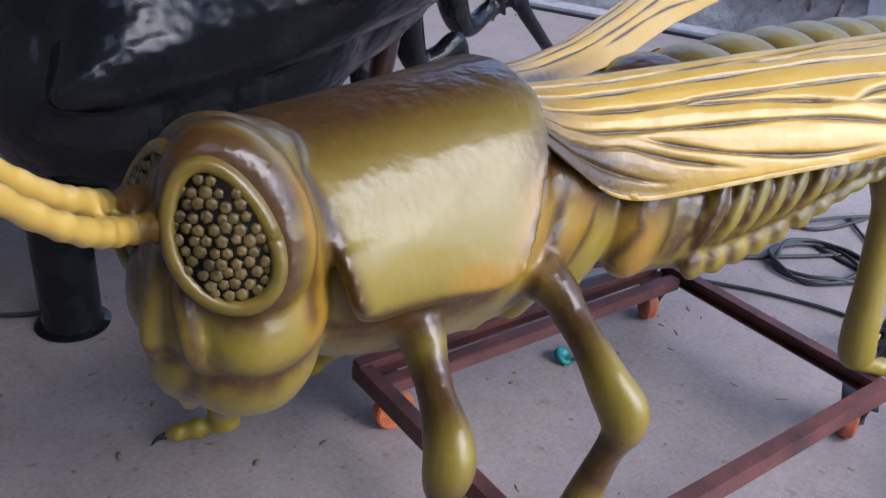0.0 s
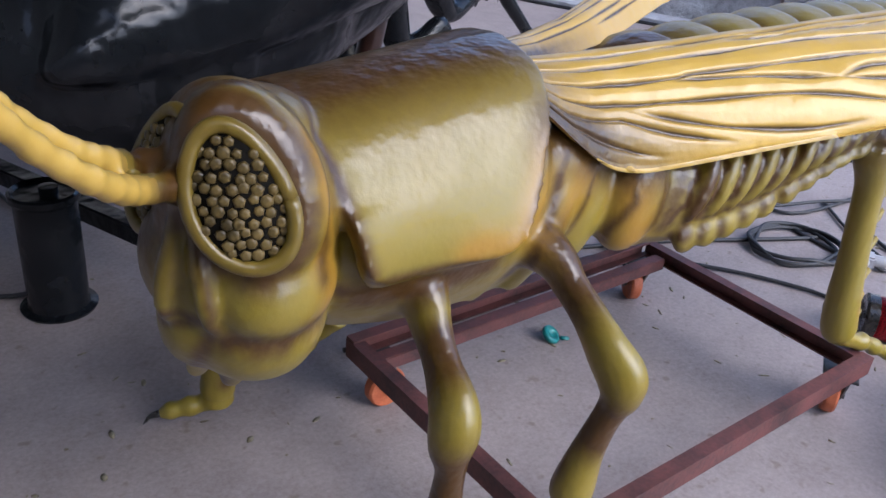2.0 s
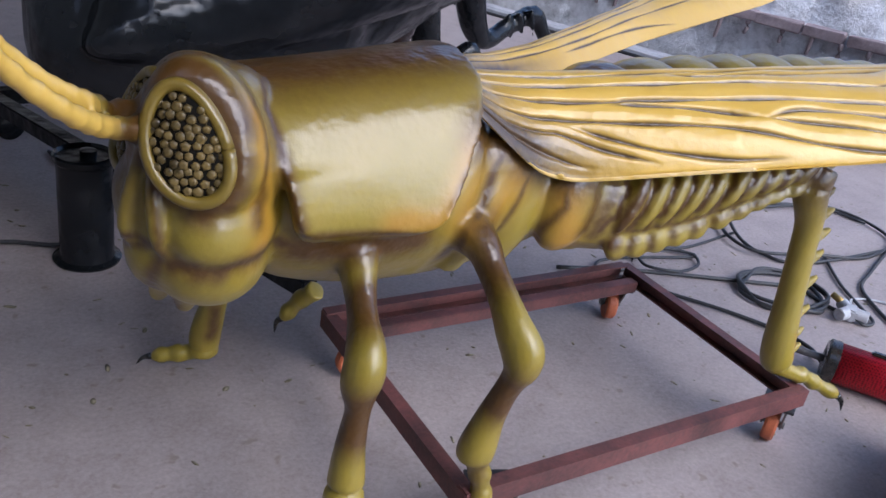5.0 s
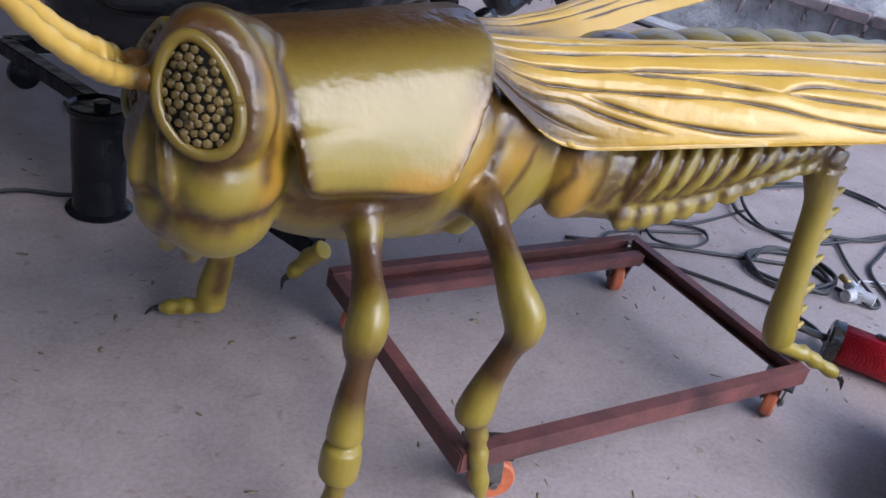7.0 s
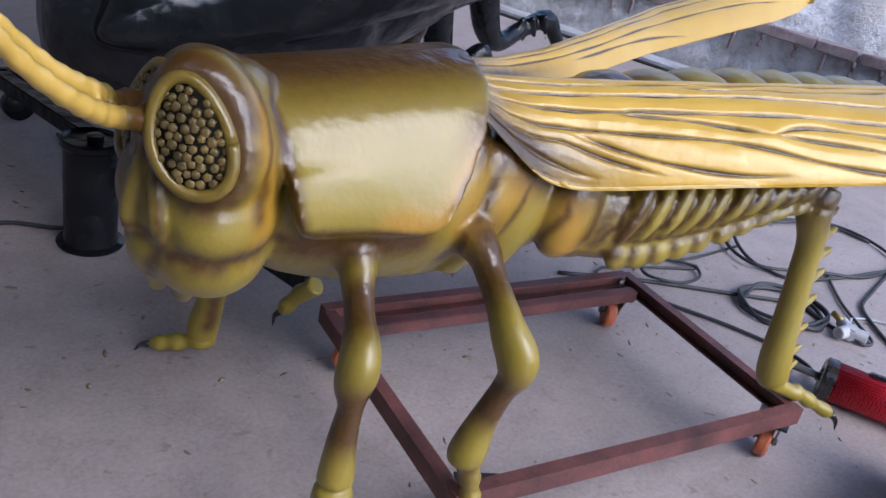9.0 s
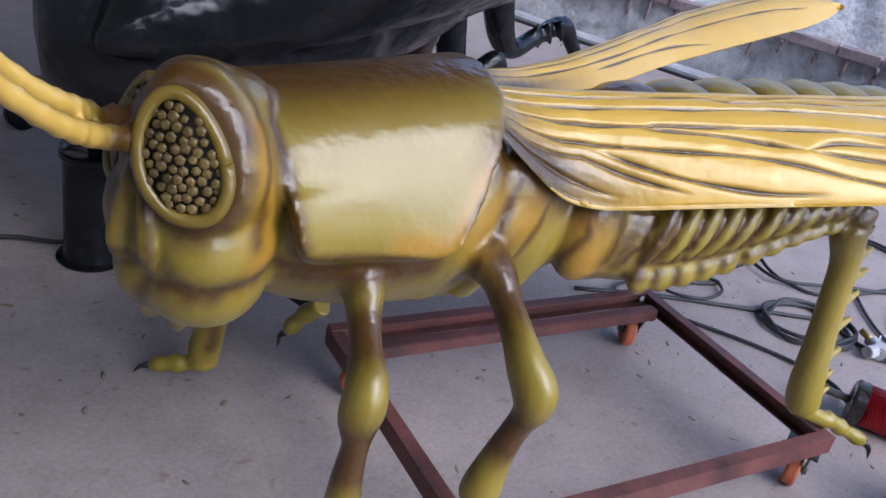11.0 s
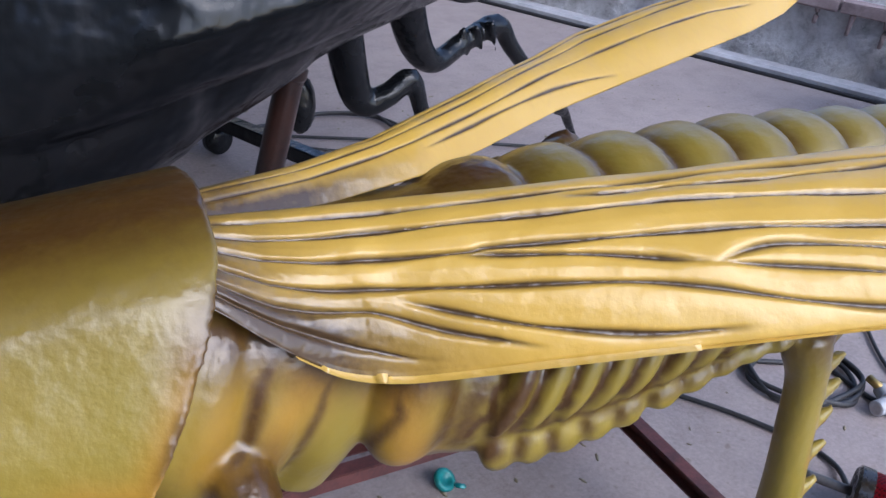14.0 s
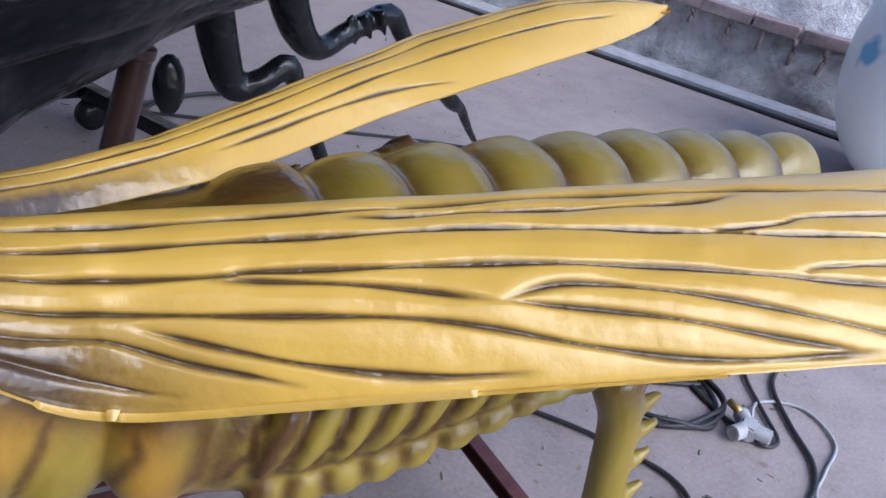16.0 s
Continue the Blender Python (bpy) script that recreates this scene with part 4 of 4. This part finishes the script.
def caster(at, turn):
    c = thing("caster", "orange caster wheel in a swivel fork under the frame", "caster", at, "casters under the frame")
    bm = bmesh.new()
    lathe(bm, [(0.004, -0.014), (0.040, -0.014), (0.044, -0.009), (0.044, 0.009), (0.040, 0.014), (0.004, 0.014)], pose(0.022, 0, 0.044, 90, 0, 0), 28)
    sharp(part("wheel", bm, M_ORANGE, c))
    bm = bmesh.new()
    for y in (-0.021, 0.021):
        loft(bm, [[Vector((x, yy, z)) for x, z in ((-0.03, 0.108), (0.03, 0.108), (0.036, 0.05), (0.022, 0.03), (0.008, 0.045))] for yy in (y - 0.0018, y + 0.0018)])
    box(bm, (0, 0, 0.109), (0.066, 0.046, 0.004))
    part("fork", bm, M_ZINC, c, smooth=False)
    bm = bmesh.new()
    box(bm, (0, 0, 0.117), (0.085, 0.07, 0.006), bevel=0.001)
    part("top_plate", bm, M_DARKSTEEL, c, smooth=False)
    bm = bmesh.new()
    lathe(bm, [(0.002, -0.028), (0.008, -0.028), (0.008, 0.028), (0.002, 0.028)], pose(0.022, 0, 0.044, 90, 0, 0), 8)
    part("axle_bolt", bm, M_ZINC, c, smooth=False)
    c.rotation_euler = (0, 0, radians(turn))
    return c


caster((FX1 + 0.0, FY0 + 0.015, 0), 60)
caster((FX1 + 0.02, FY1 + 0.03, 0), 30)
caster((FX0 + 0.06, FY0 - 0.0, 0), 0)
caster((FX0 + 0.10, FY1 + 0.04, 0), -20)


# ---- the black beetle ----
def beetle():
    bm = bmesh.new()
    # belly
    rings = []
    for i, (x, y, z, w, h) in enumerate(smooth_path([(-1.34, 0.58, 0.66, 0.05, 0.06), (-1.31, 0.57, 0.64, 0.17, 0.16), (-1.18, 0.57, 0.635, 0.26, 0.24), (-1.0, 0.57, 0.64, 0.29, 0.26), (-0.77, 0.60, 0.69, 0.29, 0.24), (-0.53, 0.66, 0.76, 0.28, 0.20),
                                      (-0.27, 0.76, 0.82, 0.27, 0.15), (0.0, 0.88, 0.84, 0.22, 0.13), (0.12, 0.94, 0.84, 0.15, 0.11)], 9)):
        f = 0.965 + 0.035 * min(1.0, 1.6 * (((i + 3) % 9) / 9))
        rings.append([Vector((x + 0.1 * math.cos(a) * w, y + f * w * math.cos(a), z + f * h * math.sin(a))) for a in (2 * math.pi * k / 36 for k in range(36))])
    loft(bm, rings)
    # wing case: a long shell with a sharp lower rim
    rings = []
    for x, rim, out, top in smooth_path([(-1.265, 0.655, 0.30, 0.70), (-1.235, 0.645, 0.285, 0.85), (-1.15, 0.645, 0.28, 1.0), (-1.0, 0.655, 0.28, 1.12), (-0.85, 0.68, 0.28, 1.2), (-0.6, 0.745, 0.30, 1.22), (-0.4, 0.80, 0.34, 1.2),
                                         (-0.2, 0.85, 0.42, 1.15), (0.0, 0.89, 0.55, 1.08), (0.12, 0.90, 0.7, 1.0)], 4):
        h = top - rim
        lean = 0.10 * min(1.0, max(0.0, (x + 1.05) / 0.35))
        near = [(out + 0.02, rim - 0.006), (out, rim), (out - 0.012 - 0.2 * lean, rim + 0.03), (out - 0.01 - 0.8 * lean, rim + 0.25 * h), (out + 0.05 - lean, rim + 0.55 * h), (out + 0.14, rim + 0.82 * h), (out + 0.32, rim + h)]
        far = [(1.75 - out - 0.25, rim + 0.8 * h), (1.55 - out, rim + 0.1 * h), (0.9, rim + 0.05)]
        rings.append([Vector((x + 0.12 * (z - rim), y, z)) for y, z in near + far])
    loft(bm, rings)
    # head and jaws
    blob(bm, (0.20, 0.98, 0.80), (0.16, 0.16, 0.12))
    blob(bm, (-0.20, 1.10, 0.38), (0.045, 0.035, 0.09))
    # legs
    for pts in ([(-0.15, 0.98, 0.70, 0.055), (-0.10, 1.0, 0.50, 0.05), (-0.06, 1.0, 0.41, 0.04), (0.02, 1.0, 0.43, 0.035), (0.085, 1.0, 0.47, 0.03), (0.13, 1.0, 0.36, 0.024), (0.21, 1.0, 0.19, 0.022), (0.27, 1.0, 0.04, 0.018)],
                [(0.05, 1.05, 0.74, 0.06), (0.14, 1.10, 0.54, 0.050), (0.225, 1.13, 0.47, 0.036), (0.34, 1.17, 0.51, 0.033), (0.48, 1.21, 0.55, 0.034), (0.55, 1.21, 0.47, 0.028), (0.69, 1.22, 0.33, 0.024), (0.80, 1.26, 0.24, 0.03), (0.86, 1.28, 0.20, 0.02),
                 (0.90, 1.30, 0.15, 0.018), (0.96, 1.33, 0.08, 0.014), (1.03, 1.36, 0.01, 0.010)],
                [(-1.25, 0.9, 0.72, 0.04), (-1.42, 1.2, 0.66, 0.035), (-1.52, 1.45, 0.62, 0.03), (-1.56, 1.52, 0.40, 0.022), (-1.58, 1.54, 0.05, 0.015)]):
        tube(bm, pts, 4, 12)
    for k in range(3):
        tube(bm, [(0.32 + 0.05 * k, 1.15, 0.56 + 0.01 * k, 0.014), (0.345 + 0.05 * k, 1.15, 0.50, 0.008), (0.36 + 0.05 * k, 1.15, 0.46, 0.002)], 2, 8)
    me = remeshed(bm, 0.011, 1)
    me.materials.append(M_BLACK)
    me.shade_smooth()
    return tagged(new("beetle_statue", me), "giant glossy black beetle sculpture with jointed legs", "statue")


beetle()


def post():
    bm = bmesh.new()
    a, b = Vector((-0.378, 0.667, 0.64)), Vector((-0.52, 0.667, 0.0))
    d = (a - b).normalized()
    m = Matrix.Translation(b) @ d.to_track_quat("Z", "Y").to_matrix().to_4x4()
    l = (a - b).length
    lathe(bm, [(0.026, 0.0), (0.031, 0.002), (0.031, l - 0.03), (0.035, l - 0.025), (0.035, l - 0.004), (0.026, l)], m, 24)
    return sharp(solid("support_post", bm, M_PIPE, "black painted pipe post holding up the beetle, rusty below", "post"))


post()


def stand_rail(a, b, w=0.05):
    bm = bmesh.new()
    a, b = Vector(a), Vector(b)
    mid, d = (a + b) / 2, b - a
    box(bm, mid, (d.length, w, w), (0, 0, math.degrees(math.atan2(d.y, d.x))), 0.004)
    return bm


stand = thing("beetle_stand", "black steel floor stand under the beetle", "stand")
part("rail", stand_rail((-0.30, 1.75, 0.12), (0.05, 1.02, 0.12)), M_BLACK, stand, smooth=False)
part("rail", stand_rail((-1.35, 1.62, 0.12), (-0.80, 0.20, 0.12)), M_BLACK, stand, smooth=False)
part("rail", stand_rail((-1.35, 1.62, 0.12), (-0.30, 1.75, 0.12)), M_BLACK, stand, smooth=False)
for x, y in ((-0.28, 1.70), (-1.30, 1.55)):
    bm = bmesh.new()
    lathe(bm, [(0.004, -0.018), (0.05, -0.018), (0.05, 0.018), (0.004, 0.018)], pose(x, y, 0.05, 90, 0, 20), 20)
    part("wheel", bm, M_BLACK, stand)


def drum():
    d = thing("black_canister", "glossy black canister with a flanged foot and rimmed lid", "canister", (-1.212, 0.683, 0))
    bm = bmesh.new()
    lathe(bm, [(0.05, 0.0), (0.082, 0.0), (0.084, 0.006), (0.068, 0.012), (0.066, 0.02), (0.066, 0.272), (0.05, 0.275)], pose(0, 0, 0), 36)
    sharp(part("body", bm, M_BLACK, d))
    bm = bmesh.new()
    lathe(bm, [(0.02, 0.252), (0.045, 0.252), (0.05, 0.246), (0.068, 0.242), (0.074, 0.25), (0.074, 0.262), (0.068, 0.266), (0.062, 0.258), (0.05, 0.257), (0.02, 0.259)], pose(0, 0, 0.027), 36)
    sharp(part("lid", bm, M_BLACK, d))
    bm = bmesh.new()
    lathe(bm, [(0.004, 0.256), (0.02, 0.256), (0.02, 0.272), (0.004, 0.274)], pose(0.01, 0.0, 0.027), 16)
    sharp(part("cap", bm, M_BLACK, d))


drum()


# ---- loose things on the floor ----
def red_cylinder():
    c = thing("red_cylinder", "red perforated metal cylinder with black end caps lying on the floor", "heater", (0.405, -0.385, 0.058))
    m = pose(0, 0, 0, 90, 0, 35)
    bm = bmesh.new()
    lathe(bm, [(0.04, 0.03), (0.054, 0.03), (0.054, 0.34), (0.04, 0.34)], m, 36)
    part("shell", bm, M_GRILLE, c, "red perforated shell")
    for h in (0.0, 0.34):
        bm = bmesh.new()
        lathe(bm, [(0.02, h + 0.004), (0.05, h), (0.057, h + 0.006), (0.057, h + 0.03), (0.05, h + 0.034), (0.02, h + 0.034)], m, 36)
        sharp(part("end_cap", bm, M_CLAW, c, "black end cap"))
    bm = bmesh.new()
    tube(bm, [(0.0, 0.0, 0.0, 0.010), (-0.03, 0.045, 0.0, 0.010), (-0.05, 0.075, 0.0, 0.010)], 3, 12)
    part("rod", bm, M_ZINC, c)
    bm = bmesh.new()
    box(bm, (0.075, -0.10, 0.056), (0.05, 0.018, 0.012), (0, 0, -55), 0.004)
    part("switch", bm, M_CLAW, c, smooth=False)


red_cylinder()

bm = bmesh.new()
lathe(bm, [(0.014, -0.006), (0.022, -0.007), (0.025, 0.0), (0.022, 0.007), (0.014, 0.006), (0.012, 0.0)], pose(-0.302, -0.008, 0.015, 35, 10, 20), 24)
box(bm, (-0.278, -0.030, 0.010), (0.024, 0.012, 0.008), (0, 0, -40), 0.003)
solid("plastic_ring", bm, M_TEAL, "small teal plastic ring dropped on the floor", "ring")


def egg():
    bm = bmesh.new()
    pro = []
    for k in range(25):
        a = -math.pi / 2 + math.pi * k / 24
        z = 0.50 + 0.52 * math.sin(a) * (1.0 if a < 0 else 1.12)
        pro.append((max(0.37 * math.cos(a), 0.003), max(z, 0.0)))
    lathe(bm, pro, pose(0, 0, 0), 48)
    e = solid("egg_prop", bm, M_EGG, "large white egg prop with sprayed blue spots", "egg")
    e.location = (2.80, 0.75, 0)


egg()


def cable(name_label, pts, r, mat):
    bm = bmesh.new()
    tube(bm, [(*p, r) for p in pts], 6, 8)
    return solid("cable", bm, mat, name_label, "cable", group="cables on the floor")


def coil(cx, cy, rx, ry, turns, seed, z=0.008):
    rng = random.Random(seed)
    out = []
    for k in range(int(turns * 9)):
        a = k * 2 * math.pi / 9
        f = 1 + rng.uniform(-0.12, 0.12)
        out.append((cx + rx * f * math.cos(a), cy + ry * f * math.sin(a), z + 0.0025 * (k % 7)))
    return out


cable("black rubber cable coiled in loops on the floor", [(0.05, 0.30, 0.008), (0.33, 0.20, 0.008)] + coil(0.69, -0.03, 0.14, 0.12, 3.3, 3) + [(0.78, -0.14, 0.008), (0.785, -0.2, 0.02)], 0.0065, M_CABLE)
cable("black rubber cable in a wide loop on the floor", coil(1.20, 0.28, 0.36, 0.22, 1.8, 5) + [(1.9, 0.1, 0.008)], 0.006, M_CABLE)
cable("black rubber cable lying across the floor", [(-0.75, 0.19, 0.008), (-0.52, 0.165, 0.008), (-0.30, 0.17, 0.008), (-0.1, 0.22, 0.008), (0.15, 0.21, 0.008), (0.36, 0.0, 0.008), (0.475, -0.18, 0.008), (0.50, -0.28, 0.008), (0.45, -0.36, 0.02)], 0.006, M_CABLE)
cable("black rubber cable looped near the frame corner", [(0.12, 0.12, 0.008), (0.22, 0.30, 0.008)] + coil(0.45, 0.24, 0.12, 0.08, 1.4, 9) + [(0.6, 0.3, 0.008), (0.9, 0.35, 0.008)], 0.005, M_CABLE)
cable("thin grey cable from the sockets", [(0.80, -0.20, 0.03), (0.92, -0.13, 0.006), (1.02, -0.19, 0.006), (0.99, -0.31, 0.006), (0.87, -0.37, 0.006), (0.77, -0.43, 0.006), (0.70, -0.62, 0.006)], 0.004, M_GREYPLASTIC)
cable("black rubber cable curving past the sockets", [(1.42, 0.08, 0.008), (1.17, -0.02, 0.008), (1.02, -0.09, 0.008), (0.93, -0.22, 0.008), (0.87, -0.335, 0.008), (0.79, -0.40, 0.008), (0.70, -0.43, 0.008), (0.60, -0.50, 0.008)], 0.006, M_CABLE)
cable("black rubber cable hooked round the sockets", [(1.10, 0.12, 0.008), (0.97, -0.04, 0.008), (0.90, -0.16, 0.008), (0.85, -0.25, 0.008), (0.80, -0.255, 0.008), (0.782, -0.22, 0.02)], 0.005, M_CABLE)
cable("black cable running behind the canister", [(-2.2, 0.9, 0.008), (-1.6, 0.78, 0.008), (-1.40, 0.80, 0.008), (-1.25, 0.76, 0.008), (-1.15, 0.95, 0.008), (-1.2, 1.4, 0.008)], 0.006, M_CABLE)
cable("tangled black cable under the beetle", coil(0.15, 1.75, 0.28, 0.18, 2.6, 12) + [(0.7, 1.5, 0.008), (1.1, 1.3, 0.008)], 0.006, M_CABLE)

sock = thing("socket_cluster", "grey plastic plug and socket cluster on its cable", "socket", (0.785, -0.205, 0))
bm = bmesh.new()
box(bm, (0, 0, 0.024), (0.055, 0.042, 0.040), (0, 0, 30), 0.006)
part("body", bm, M_GREYPLASTIC, sock, smooth=False)
for a in (30, 150, 270):
    bm = bmesh.new()
    lathe(bm, [(0.006, 0.015), (0.019, 0.015), (0.019, 0.052), (0.014, 0.054), (0.006, 0.050)], pose(0, 0, 0.026, 90, 0, a), 16)
    sharp(part("socket", bm, M_GREYPLASTIC, sock))
bm = bmesh.new()
lathe(bm, [(0.004, 0.0), (0.011, 0.0), (0.010, 0.05), (0.004, 0.052)], pose(0.02, 0.03, 0.03, 75, 0, 190), 12)
part("plug", bm, M_BRASS, sock)

bm = bmesh.new()
box(bm, (0.19, -0.88, 0.10), (0.42, 0.20, 0.20), (0, 0, 27), 0.015)
solid("tool_case", bm, M_CLAW, "black plastic tool case on the floor", "case", False)

rng = random.Random(11)
bm = bmesh.new()
for k in range(560):
    x, y = rng.uniform(-1.9, 2.0), rng.uniform(-0.9, 2.2)
    r = rng.choice((0.003, 0.004, 0.005, 0.006, 0.008))
    blob(bm, (x, y, r * 0.12), (r * rng.uniform(0.8, 2.4), r * rng.uniform(0.35, 0.9), r * 0.16), (rng.uniform(-8, 8), rng.uniform(-8, 8), rng.uniform(0, 180)), 1)
solid("crumbs", bm, M_SCRAP, "dry crumbs and scraps scattered over the concrete", "debris", kind="stuff")
